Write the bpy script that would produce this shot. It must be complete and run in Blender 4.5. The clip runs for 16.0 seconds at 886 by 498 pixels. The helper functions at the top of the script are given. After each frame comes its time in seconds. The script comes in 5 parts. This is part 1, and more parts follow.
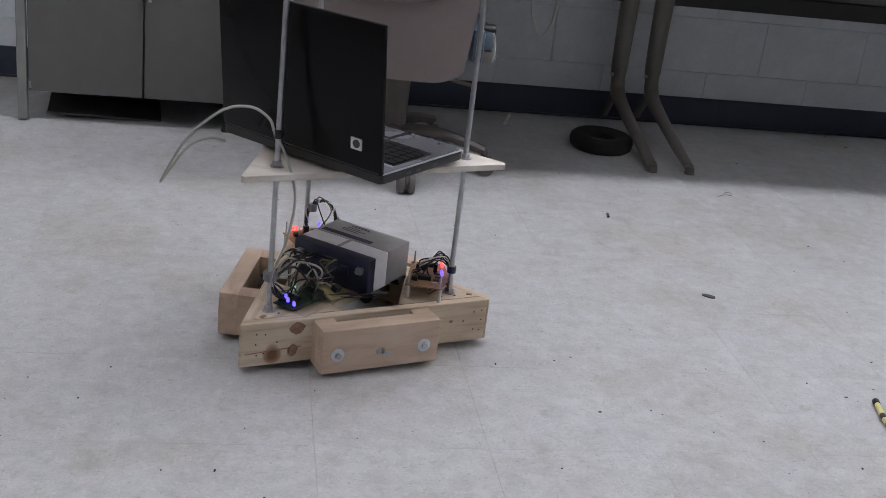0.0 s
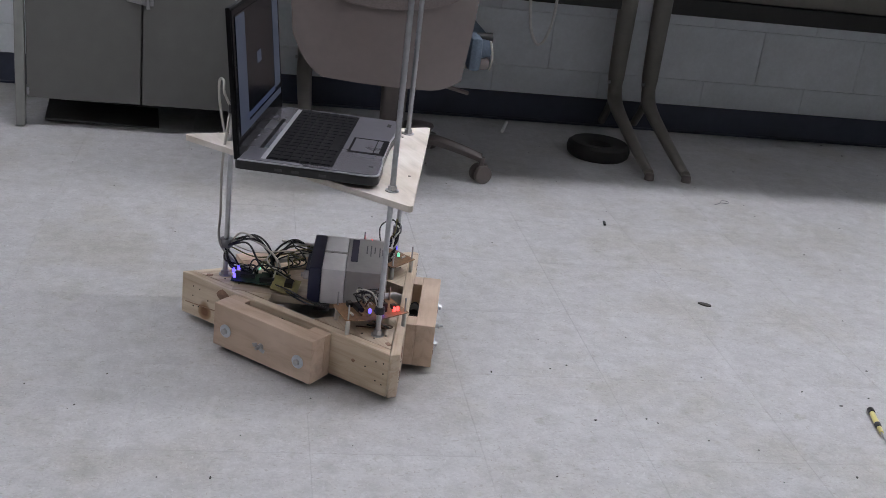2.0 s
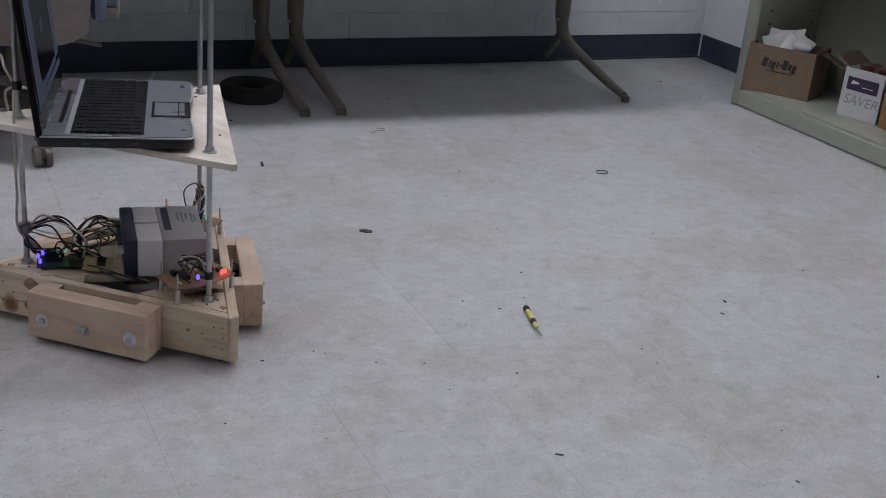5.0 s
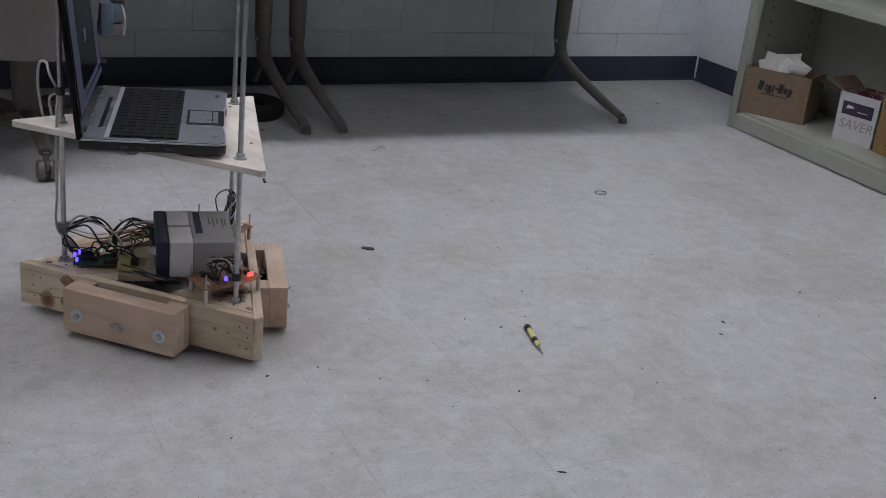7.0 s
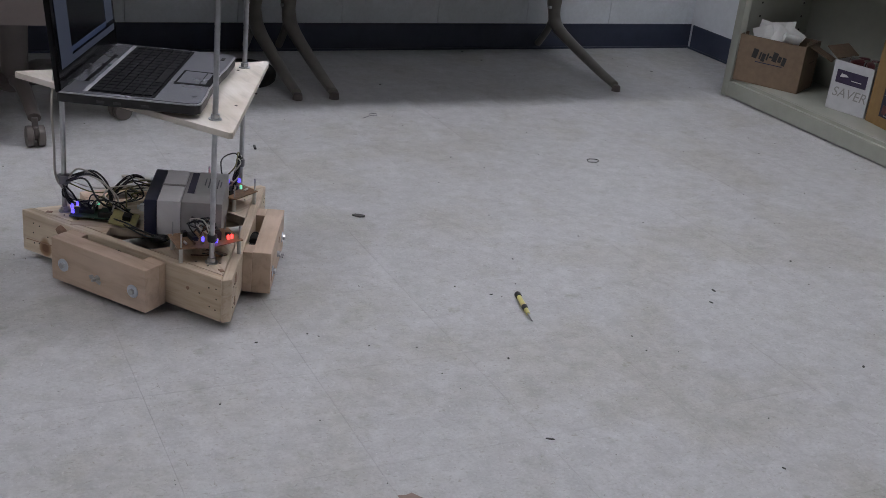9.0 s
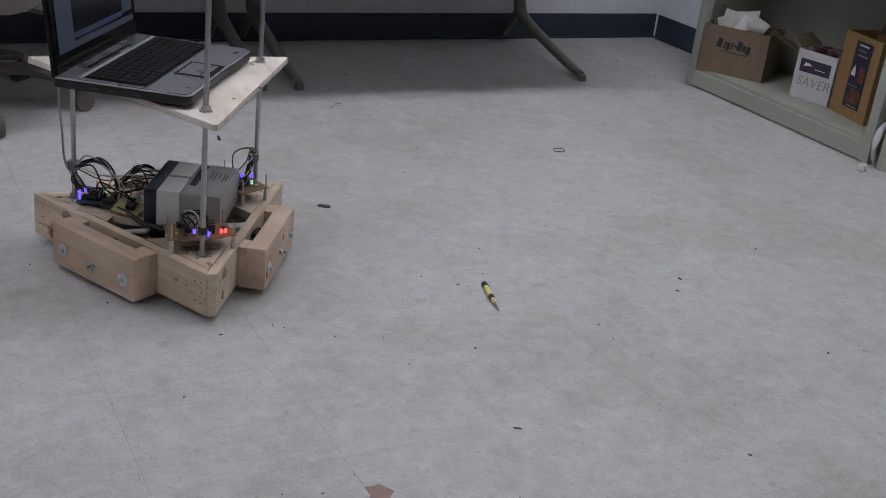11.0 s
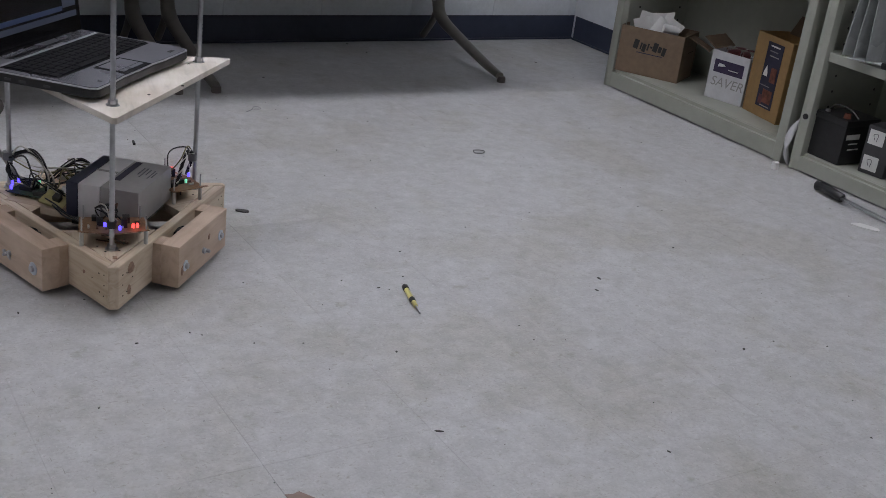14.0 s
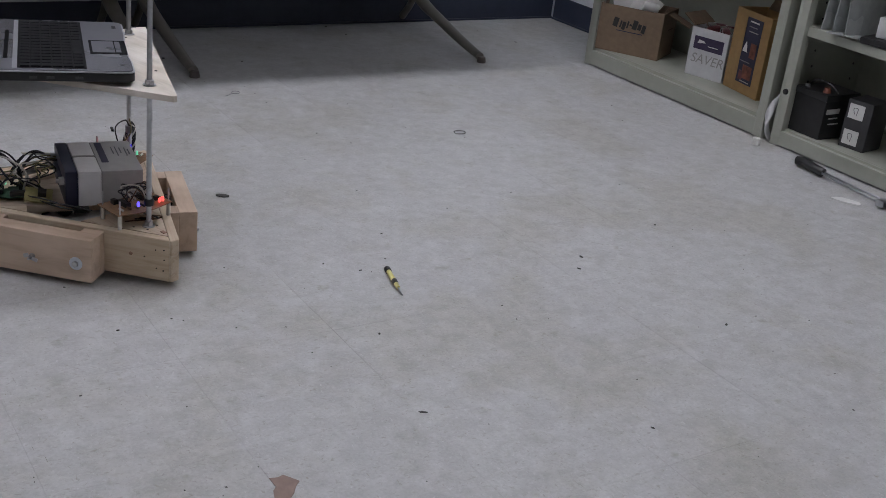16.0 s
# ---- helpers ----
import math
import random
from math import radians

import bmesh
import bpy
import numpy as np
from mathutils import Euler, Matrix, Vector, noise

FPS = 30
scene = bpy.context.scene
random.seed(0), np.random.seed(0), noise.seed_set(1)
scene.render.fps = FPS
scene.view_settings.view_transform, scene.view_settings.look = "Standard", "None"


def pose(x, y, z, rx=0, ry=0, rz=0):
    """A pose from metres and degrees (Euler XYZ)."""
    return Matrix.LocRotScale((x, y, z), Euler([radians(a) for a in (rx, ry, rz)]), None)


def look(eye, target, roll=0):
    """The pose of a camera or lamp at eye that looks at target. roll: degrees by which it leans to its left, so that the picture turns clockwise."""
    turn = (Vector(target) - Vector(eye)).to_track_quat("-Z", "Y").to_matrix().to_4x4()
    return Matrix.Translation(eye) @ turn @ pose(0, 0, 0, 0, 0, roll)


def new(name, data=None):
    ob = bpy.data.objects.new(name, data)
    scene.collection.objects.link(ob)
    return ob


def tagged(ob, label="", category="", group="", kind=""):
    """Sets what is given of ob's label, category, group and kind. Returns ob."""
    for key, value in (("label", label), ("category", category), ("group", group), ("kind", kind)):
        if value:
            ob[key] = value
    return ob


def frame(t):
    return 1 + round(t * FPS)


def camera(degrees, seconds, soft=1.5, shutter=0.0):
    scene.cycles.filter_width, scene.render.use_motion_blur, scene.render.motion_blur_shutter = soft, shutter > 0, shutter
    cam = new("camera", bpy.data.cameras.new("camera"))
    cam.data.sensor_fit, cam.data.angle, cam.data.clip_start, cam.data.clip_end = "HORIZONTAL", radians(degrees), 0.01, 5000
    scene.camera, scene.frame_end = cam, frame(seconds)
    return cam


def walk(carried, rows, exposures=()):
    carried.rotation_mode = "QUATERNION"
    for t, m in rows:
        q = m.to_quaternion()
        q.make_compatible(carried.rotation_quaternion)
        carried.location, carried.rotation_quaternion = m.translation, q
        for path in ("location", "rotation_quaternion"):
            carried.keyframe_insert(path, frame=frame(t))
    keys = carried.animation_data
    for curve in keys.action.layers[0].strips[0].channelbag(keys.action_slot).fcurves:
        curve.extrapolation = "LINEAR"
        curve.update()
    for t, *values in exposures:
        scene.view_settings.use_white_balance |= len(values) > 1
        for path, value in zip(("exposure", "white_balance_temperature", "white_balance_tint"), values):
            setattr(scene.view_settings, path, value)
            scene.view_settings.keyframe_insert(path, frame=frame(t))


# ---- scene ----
cam = camera(42.5, 16.0, soft=0.8, shutter=0.4)

PATH = [
    (0, (0.093, 0.407, 1.048), (0.437, 2.234, 0.31), 6.8),
    (0.5, (0.096, 0.404, 1.048), (0.438, 2.232, 0.31), 6.5),
    (1, (0.089, 0.409, 1.048), (0.44, 2.238, 0.317), 7.1),
    (1.2, (0.0914, 0.4074, 1.0488), (0.4302, 2.2392, 0.3211), 7.01),
    (1.5, (0.095, 0.405, 1.05), (0.433, 2.24, 0.331), 6.9),
    (2, (0.095, 0.403, 1.053), (0.442, 2.233, 0.326), 7),
    (2.5, (0.091, 0.406, 1.05), (0.454, 2.234, 0.324), 7.1),
    (3, (0.103, 0.401, 1.051), (0.469, 2.229, 0.327), 6.6),
    (3.1, (0.103, 0.4002, 1.0514), (0.5129, 2.2268, 0.3475), 6.7),
    (3.2, (0.103, 0.3994, 1.0518), (0.5134, 2.2273, 0.3515), 6.79),
    (3.3, (0.103, 0.3986, 1.0522), (0.5224, 2.2282, 0.3619), 6.9),
    (3.4, (0.103, 0.3978, 1.0526), (0.5274, 2.2269, 0.364), 6.99),
    (3.5, (0.103, 0.397, 1.053), (0.539, 2.223, 0.365), 7.1),
    (3.6, (0.115, 0.3946, 1.0532), (0.558, 2.219, 0.3639), 6.84),
    (3.7, (0.127, 0.3922, 1.0534), (0.5822, 2.2141, 0.3652), 6.73),
    (3.8, (0.139, 0.3898, 1.0536), (0.6283, 2.2036, 0.3675), 6.45),
    (3.9, (0.151, 0.3874, 1.0538), (0.6996, 2.1845, 0.3685), 5.85),
    (4, (0.163, 0.385, 1.054), (0.77, 2.161, 0.364), 4.6),
    (4.1, (0.1672, 0.3872, 1.0526), (0.8341, 2.1399, 0.3574), 3.86),
    (4.2, (0.1714, 0.3894, 1.0512), (0.8665, 2.1184, 0.325), 3.84),
    (4.3, (0.1756, 0.3916, 1.0498), (0.9068, 2.0971, 0.3038), 4.11),
    (4.4, (0.1798, 0.3938, 1.0484), (0.9358, 2.0846, 0.2937), 4.32),
    (4.5, (0.184, 0.396, 1.047), (0.969, 2.072, 0.289), 4.5),
    (4.7, (0.204, 0.398, 1.03), (1.031, 2.051, 0.265), 4.8),
    (7, (0.167, 0.389, 1.039), (1.024, 2.042, 0.309), 6),
    (7.5, (0.169, 0.389, 1.036), (1.024, 2.041, 0.302), 6),
    (7.7, (0.1706, 0.3898, 1.0368), (1.0066, 2.0417, 0.2802), 6.04),
    (7.8, (0.1714, 0.3902, 1.0372), (1.0181, 2.0337, 0.2742), 6.04),
    (8, (0.173, 0.391, 1.038), (1.038, 2.023, 0.272), 6.1),
    (8.2, (0.1738, 0.3902, 1.0372), (1.0394, 2.0177, 0.2613), 6.17),
    (8.5, (0.175, 0.389, 1.036), (1.033, 2.019, 0.258), 6.3),
    (11, (0.186, 0.396, 1.027), (1.096, 1.993, 0.24), 6.7),
    (11.5, (0.184, 0.393, 1.035), (1.105, 1.985, 0.249), 6.5),
    (11.7, (0.1744, 0.3978, 1.0338), (1.0909, 1.9935, 0.2502), 7.44),
    (11.8, (0.1696, 0.4002, 1.0332), (1.0659, 2.0047, 0.2442), 7.92),
    (12, (0.16, 0.405, 1.032), (1.028, 2.024, 0.24), 8.9),
    (12.2, (0.1592, 0.403, 1.0316), (1.0113, 2.0347, 0.2497), 8.93),
    (12.5, (0.158, 0.4, 1.031), (1.012, 2.036, 0.26), 9),
    (12.6, (0.168, 0.3956, 1.032), (1.0168, 2.034, 0.2606), 8.61),
    (12.7, (0.178, 0.3912, 1.033), (1.0256, 2.0297, 0.2603), 8.38),
    (12.8, (0.188, 0.3868, 1.034), (1.094, 2.0006, 0.2758), 8.46),
    (12.9, (0.198, 0.3824, 1.035), (1.1486, 1.9671, 0.2702), 7.05),
    (13, (0.208, 0.378, 1.036), (1.203, 1.928, 0.257), 5.8),
    (13.1, (0.2072, 0.3816, 1.0348), (1.236, 1.9038, 0.2446), 5.5),
    (13.2, (0.2064, 0.3852, 1.0336), (1.2344, 1.9044, 0.2365), 5.57),
    (13.3, (0.2056, 0.3888, 1.0324), (1.2249, 1.9114, 0.2307), 5.87),
    (13.5, (0.204, 0.396, 1.03), (1.22, 1.925, 0.237), 6.4),
    (13.7, (0.202, 0.3964, 1.0292), (1.2178, 1.9331, 0.2503), 6.8),
    (14, (0.199, 0.397, 1.028), (1.224, 1.933, 0.258), 7.4),
    (14.5, (0.2, 0.39, 1.031), (1.222, 1.92, 0.246), 7.2),
    (15, (0.203, 0.393, 1.027), (1.234, 1.915, 0.24), 7.1),
    (15.5, (0.206, 0.396, 1.024), (1.244, 1.912, 0.233), 6.9),
    (16, (0.208, 0.395, 1.024), (1.251, 1.906, 0.229), 6.7),
]
walk(cam, [(t, look(eye, target, roll)) for t, eye, target, roll in PATH],
     [(0, 0.42), (3.7, 0.43), (4.0, 0.37), (4.3, 0.17), (4.7, 0.06), (7, 0.0), (16, -0.04)])


# ---- light ----
world = bpy.data.worlds.new("world")
world.use_nodes = True
world.node_tree.nodes["Background"].inputs[0].default_value = (0.75, 0.8, 0.9, 1)
world.node_tree.nodes["Background"].inputs[1].default_value = 0.05
scene.world = world
scene.view_settings.exposure = 0.0
TUBE_POWER = 15.0

# ---- materials ----


def nodes_of(name):
    m = bpy.data.materials.new(name)
    m.use_nodes = True
    nt = m.node_tree
    return m, nt, nt.nodes["Principled BSDF"]


def ramp(nt, src, stops):
    r = nt.nodes.new("ShaderNodeValToRGB")
    els = r.color_ramp.elements
    while len(els) < len(stops):
        els.new(0.5)
    for e, (p, c) in zip(els, stops):
        e.position, e.color = p, (*c, 1)
    nt.links.new(src, r.inputs[0])
    return r.outputs[0]


def coords(nt, kind, scale):
    mp = nt.nodes.new("ShaderNodeMapping")
    mp.inputs["Scale"].default_value = scale
    if kind == "Position":
        nt.links.new(nt.nodes.new("ShaderNodeNewGeometry").outputs["Position"], mp.inputs[0])
    else:
        nt.links.new(nt.nodes.new("ShaderNodeTexCoord").outputs[kind], mp.inputs[0])
    return mp.outputs[0]


def tex(nt, vec, scale, detail=4, rough=0.55, dist=0.0):
    n = nt.nodes.new("ShaderNodeTexNoise")
    n.inputs["Scale"].default_value = scale
    n.inputs["Detail"].default_value = detail
    n.inputs["Roughness"].default_value = rough
    n.inputs["Distortion"].default_value = dist
    nt.links.new(vec, n.inputs["Vector"])
    return n.outputs["Fac"]


def mix(nt, a, b, fac, mode="MIX"):
    m = nt.nodes.new("ShaderNodeMix")
    m.data_type, m.blend_type = "RGBA", mode
    for sock, v in ((m.inputs[0], fac), (m.inputs[6], a), (m.inputs[7], b)):
        if hasattr(v, "is_output"):
            nt.links.new(v, sock)
        else:
            sock.default_value = v if isinstance(v, float) else (*v, 1)
    return m.outputs[2]


def bumped(nt, bsdf, height, strength, dist=0.002):
    b = nt.nodes.new("ShaderNodeBump")
    b.inputs["Strength"].default_value, b.inputs["Distance"].default_value = strength, dist
    nt.links.new(height, b.inputs["Height"])
    nt.links.new(b.outputs[0], bsdf.inputs["Normal"])


def surface(name, col, rough=0.5, metal=0.0, var=0.12, scale=30.0, bump=0.15, coat=0.0):
    """Paint, plastic or metal with fine grain and larger, faint unevenness."""
    m, nt, b = nodes_of(name)
    v = coords(nt, "Object", (1, 1, 1))
    fine, wide = tex(nt, v, scale, 5), tex(nt, v, scale / 12, 3)
    lo, hi = tuple(c * (1 - var) for c in col), tuple(min(1, c * (1 + var)) for c in col)
    c1 = ramp(nt, fine, [(0.3, lo), (0.7, hi)])
    c2 = ramp(nt, wide, [(0.3, (0.86, 0.86, 0.85)), (0.7, (1, 1, 1))])
    nt.links.new(mix(nt, c1, c2, 1.0, "MULTIPLY"), b.inputs["Base Color"])
    r = ramp(nt, wide, [(0.3, (rough * 0.85,) * 3), (0.7, (min(1, rough * 1.15),) * 3)])
    nt.links.new(r, b.inputs["Roughness"])
    b.inputs["Metallic"].default_value = metal
    b.inputs["Coat Weight"].default_value = coat
    if bump:
        bumped(nt, b, fine, bump, 0.001)
    return m


def glow(name, col, strength):
    m, nt, b = nodes_of(name)
    b.inputs["Base Color"].default_value = (*[c * 0.5 for c in col], 1)
    b.inputs["Emission Color"].default_value = (*col, 1)
    b.inputs["Emission Strength"].default_value = strength
    return m


def wood(name, light, dark, knots=True, rings=14.0):
    """Sawn softwood; the grain runs along each piece's own x."""
    m, nt, b = nodes_of(name)
    info = nt.nodes.new("ShaderNodeObjectInfo")
    add = nt.nodes.new("ShaderNodeVectorMath")
    add.operation = "ADD"
    mul = nt.nodes.new("ShaderNodeVectorMath")
    mul.operation = "SCALE"
    mul.inputs[0].default_value = (3.1, 5.7, 2.3)
    nt.links.new(info.outputs["Random"], mul.inputs["Scale"])
    nt.links.new(nt.nodes.new("ShaderNodeTexCoord").outputs["Object"], add.inputs[0])
    nt.links.new(mul.outputs[0], add.inputs[1])
    mp = nt.nodes.new("ShaderNodeMapping")
    mp.inputs["Scale"].default_value = (1.2, rings, rings)
    nt.links.new(add.outputs[0], mp.inputs[0])
    grain = tex(nt, mp.outputs[0], 6.0, 6, 0.6, 0.6)
    c = ramp(nt, grain, [(0.3, tuple(x * 0.86 for x in dark)), (0.42, dark), (0.54, light), (0.75, tuple(x * 1.06 for x in light))])
    wide = tex(nt, add.outputs[0], 6.0, 3)
    c = mix(nt, c, ramp(nt, wide, [(0.3, (0.75, 0.70, 0.63)), (0.62, (1, 1, 1))]), 1.0, "MULTIPLY")
    tint = ramp(nt, info.outputs["Random"], [(0.0, (0.86, 0.82, 0.8)), (1.0, (1.0, 0.98, 0.95))])
    c = mix(nt, c, tint, 1.0, "MULTIPLY")
    if knots:
        vo = nt.nodes.new("ShaderNodeTexVoronoi")
        vo.inputs["Scale"].default_value = 13.0
        nt.links.new(add.outputs[0], vo.inputs["Vector"])
        k = ramp(nt, vo.outputs["Distance"], [(0.10, (0.30, 0.17, 0.11)), (0.2, (0.6, 0.45, 0.34)), (0.26, (1, 1, 1))])
        rare = ramp(nt, tex(nt, add.outputs[0], 9.0, 0), [(0.56, (0, 0, 0)), (0.6, (1, 1, 1))])
        c = mix(nt, c, k, rare, "MULTIPLY")
    nt.links.new(c, b.inputs["Base Color"])
    b.inputs["Roughness"].default_value = 0.62
    bumped(nt, b, grain, 0.15, 0.001)
    return m


def vinyl_tile():
    m, nt, b = nodes_of("vinyl_tile")
    info = nt.nodes.new("ShaderNodeObjectInfo")
    geo = nt.nodes.new("ShaderNodeNewGeometry")
    shift = nt.nodes.new("ShaderNodeVectorMath")
    shift.operation = "SCALE"
    shift.inputs[0].default_value = (7.3, 3.9, 1.7)
    nt.links.new(info.outputs["Random"], shift.inputs["Scale"])
    add = nt.nodes.new("ShaderNodeVectorMath")
    add.operation = "ADD"
    nt.links.new(geo.outputs["Position"], add.inputs[0])
    nt.links.new(shift.outputs[0], add.inputs[1])
    pos, own = geo.outputs["Position"], add.outputs[0]
    base = ramp(nt, tex(nt, pos, 26, 7, 0.66, 0.4), [(0.3, (0.425, 0.425, 0.43)), (0.7, (0.545, 0.545, 0.55))])
    grain = ramp(nt, tex(nt, own, 190, 3, 0.6), [(0.3, (0.90, 0.90, 0.90)), (0.7, (1.07, 1.07, 1.07))])
    base = mix(nt, base, grain, 1.0, "MULTIPLY")
    tint = ramp(nt, info.outputs["Random"], [(0, (0.965, 0.965, 0.965)), (1, (1, 1, 1))])
    base = mix(nt, base, tint, 1.0, "MULTIPLY")
    # faint smears, short streaks of darker vinyl and hair-thin scratches
    for src, sc, rot, col, lo, hi in ((pos, (13, 24, 1), 0.6, (0.40, 0.40, 0.40), 0.52, 0.85), (pos, (21, 12, 1), -0.4, (0.56, 0.56, 0.565), 0.54, 0.9),
                                      (own, (75, 190, 1), 0.5, (0.33, 0.325, 0.31), 0.64, 0.76), (own, (170, 80, 1), -0.6, (0.34, 0.33, 0.30), 0.64, 0.76),
                                      (pos, (70, 120, 1), 1.3, (0.36, 0.355, 0.33), 0.60, 0.74), (pos, (150, 95, 1), -1.1, (0.59, 0.59, 0.60), 0.62, 0.76),
                                      (pos, (11, 300, 1), 0.75, (0.24, 0.235, 0.22), 0.725, 0.77), (pos, (260, 13, 1), 0.2, (0.25, 0.24, 0.225), 0.73, 0.77)):
        mp = nt.nodes.new("ShaderNodeMapping")
        mp.inputs["Scale"].default_value, mp.inputs["Rotation"].default_value = sc, (0, 0, rot)
        nt.links.new(src, mp.inputs[0])
        f = ramp(nt, tex(nt, mp.outputs[0], 1.0, 3, 0.6, 0.5), [(lo, (0, 0, 0)), (hi, (1, 1, 1))])
        base = mix(nt, base, col, f)
    # old wax and dirt in wide patches, and small dark scuffs
    stain = ramp(nt, tex(nt, pos, 2.3, 5, 0.62), [(0.5, (1, 1, 1)), (0.62, (0.90, 0.885, 0.84))])
    base = mix(nt, base, stain, 1.0, "MULTIPLY")
    patch = ramp(nt, tex(nt, pos, 9, 4, 0.6), [(0.52, (1, 1, 1)), (0.72, (0.9, 0.895, 0.86))])
    spot = ramp(nt, tex(nt, pos, 17, 3, 0.65), [(0.63, (1, 1, 1)), (0.76, (0.80, 0.79, 0.72))])
    base = mix(nt, base, spot, 1.0, "MULTIPLY")
    base = mix(nt, base, patch, 1.0, "MULTIPLY")
    mp = nt.nodes.new("ShaderNodeMapping")
    mp.inputs["Scale"].default_value, mp.inputs["Rotation"].default_value = (55, 130, 1), (0, 0, 0.9)
    nt.links.new(pos, mp.inputs[0])
    scuff = ramp(nt, tex(nt, mp.outputs[0], 1.0, 4, 0.6, 0.8), [(0.70, (0, 0, 0)), (0.77, (1, 1, 1))])
    base = mix(nt, base, (0.2, 0.195, 0.185), scuff)
    nt.links.new(base, b.inputs["Base Color"])
    r = ramp(nt, tex(nt, pos, 5, 4), [(0.3, (0.36,) * 3), (0.7, (0.52,) * 3)])
    nt.links.new(r, b.inputs["Roughness"])
    bumped(nt, b, tex(nt, pos, 45, 4), 0.06, 0.002)
    return m


M_TILE = vinyl_tile()
M_GROUT = surface("floor_adhesive", (0.3, 0.29, 0.27), 0.9)
M_BLOCK = surface("painted_block", (0.74, 0.78, 0.82), 0.55, var=0.04, scale=90, bump=0.35)
M_MORTAR = surface("painted_mortar", (0.72, 0.76, 0.80), 0.6, var=0.05, scale=90, bump=0.3)
M_WALL = surface("painted_plaster", (0.74, 0.77, 0.81), 0.6, var=0.04, scale=40, bump=0.2)
# for walls out of view; made dark to weaken bounce light
M_DIMWALL = surface("unseen_wall_tan", (0.36, 0.34, 0.31), 0.7, var=0.06, scale=40, bump=0.2)
M_CEIL = surface("ceiling_board", (0.75, 0.75, 0.73), 0.8, var=0.05, scale=60, bump=0.4)
M_COVE = surface("navy_vinyl_base", (0.041, 0.05, 0.083), 0.42, var=0.15, scale=20, bump=0.1)
M_LAMP = glow("lamp_diffuser", (0.972, 0.965, 1.055), TUBE_POWER)
M_LAMPFRAME = surface("white_enamel", (0.75, 0.75, 0.75), 0.4)
M_CAB = surface("dark_olive_enamel", (0.104, 0.104, 0.099), 0.5, var=0.06, scale=18, bump=0.08)
M_CABLEG = surface("grey_steel_enamel", (0.21, 0.215, 0.205), 0.42, var=0.08, scale=25, bump=0.08)
M_SHELF = surface("sage_enamel", (0.37, 0.382, 0.33), 0.42, var=0.05, scale=22, bump=0.08)
# near-black that paints shade: panel under the cabinet, insides of peg holes
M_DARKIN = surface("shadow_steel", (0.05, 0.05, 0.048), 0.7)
M_DESKLEG = surface("taupe_enamel", (0.175, 0.165, 0.145), 0.38, var=0.08, scale=25, bump=0.08)
M_DESKBLACK = surface("black_strip_enamel", (0.018, 0.018, 0.018), 0.6)
M_DESKTOP = surface("grey_laminate", (0.33, 0.33, 0.32), 0.5)
M_STEEL = surface("zinc_steel", (0.52, 0.53, 0.55), 0.33, 1.0, var=0.12, scale=60, bump=0.1)
M_WASHER = surface("bright_zinc", (0.66, 0.70, 0.76), 0.42, 0.55, var=0.1, scale=60, bump=0.1)
M_LATCH = surface("nickel_latch", (0.36, 0.36, 0.37), 0.36, 0.75)
M_TRIM = surface("silver_trim", (0.48, 0.48, 0.52), 0.3, 0.35, var=0.03, scale=60, bump=0)
M_PINE = wood("pine_board", (0.76, 0.675, 0.55), (0.69, 0.58, 0.455))
M_FIR = wood("planed_fir", (0.69, 0.56, 0.455), (0.63, 0.50, 0.40), knots=False, rings=7)
M_PLY = wood("birch_plywood", (0.84, 0.82, 0.775), (0.78, 0.755, 0.70), knots=False, rings=7)
M_KNOT = surface("pine_knot", (0.33, 0.20, 0.135), 0.6, var=0.3, scale=70)
M_HOLE = surface("screw_hole", (0.04, 0.03, 0.025), 0.8)
M_BLACK = surface("black_plastic", (0.016, 0.016, 0.017), 0.4, var=0.2, scale=60)
M_RUBBER = surface("black_rubber", (0.014, 0.014, 0.014), 0.75, var=0.25, scale=50)
M_GLOSS = surface("gloss_black_lid", (0.008, 0.008, 0.009), 0.12, var=0.05, scale=20, bump=0.0)
M_GLOSS.node_tree.nodes["Principled BSDF"].inputs["Specular IOR Level"].default_value = 0.13
M_SILVER = surface("silver_plastic", (0.22, 0.22, 0.25), 0.27, 0.6, var=0.04, scale=60, bump=0.05)
M_CHROME = surface("bright_trim", (0.75, 0.75, 0.76), 0.2, 0.9, var=0.03, scale=60, bump=0)
M_KEY = surface("key_plastic", (0.013, 0.013, 0.015), 0.6, var=0.2, scale=80)
M_KEY.node_tree.nodes["Principled BSDF"].inputs["Specular IOR Level"].default_value = 0.08
M_BADGE = surface("badge_silver", (0.78, 0.78, 0.76), 0.35, 0.0)
M_BATT = surface("battery_grey", (0.34, 0.335, 0.33), 0.42, var=0.05, scale=60)
M_BATTLABEL = surface("battery_band", (0.74, 0.73, 0.75), 0.42, var=0.04, scale=60)
M_BATTBLUE = surface("battery_navy_lid", (0.018, 0.022, 0.055), 0.32, var=0.12, scale=40)
M_INK = surface("dark_print", (0.03, 0.03, 0.06), 0.6)
M_FAINT = surface("faint_print", (0.10, 0.10, 0.12), 0.6)
M_PERF = surface("phenolic_board", (0.28, 0.16, 0.085), 0.5, var=0.2, scale=120)
M_PCB = surface("green_board", (0.03, 0.055, 0.032), 0.4, var=0.3, scale=90)
M_PCBPALE = surface("fibreglass_board", (0.40, 0.36, 0.16), 0.5, var=0.15, scale=90)
M_CHIP = surface("chip_black", (0.02, 0.02, 0.02), 0.45)
M_NYLON = surface("nylon_white", (0.62, 0.60, 0.56), 0.5)
M_GREYTAPE = surface("grey_tape", (0.20, 0.20, 0.22), 0.55)
M_CABLE = surface("beige_cable", (0.47, 0.46, 0.42), 0.45, var=0.05)
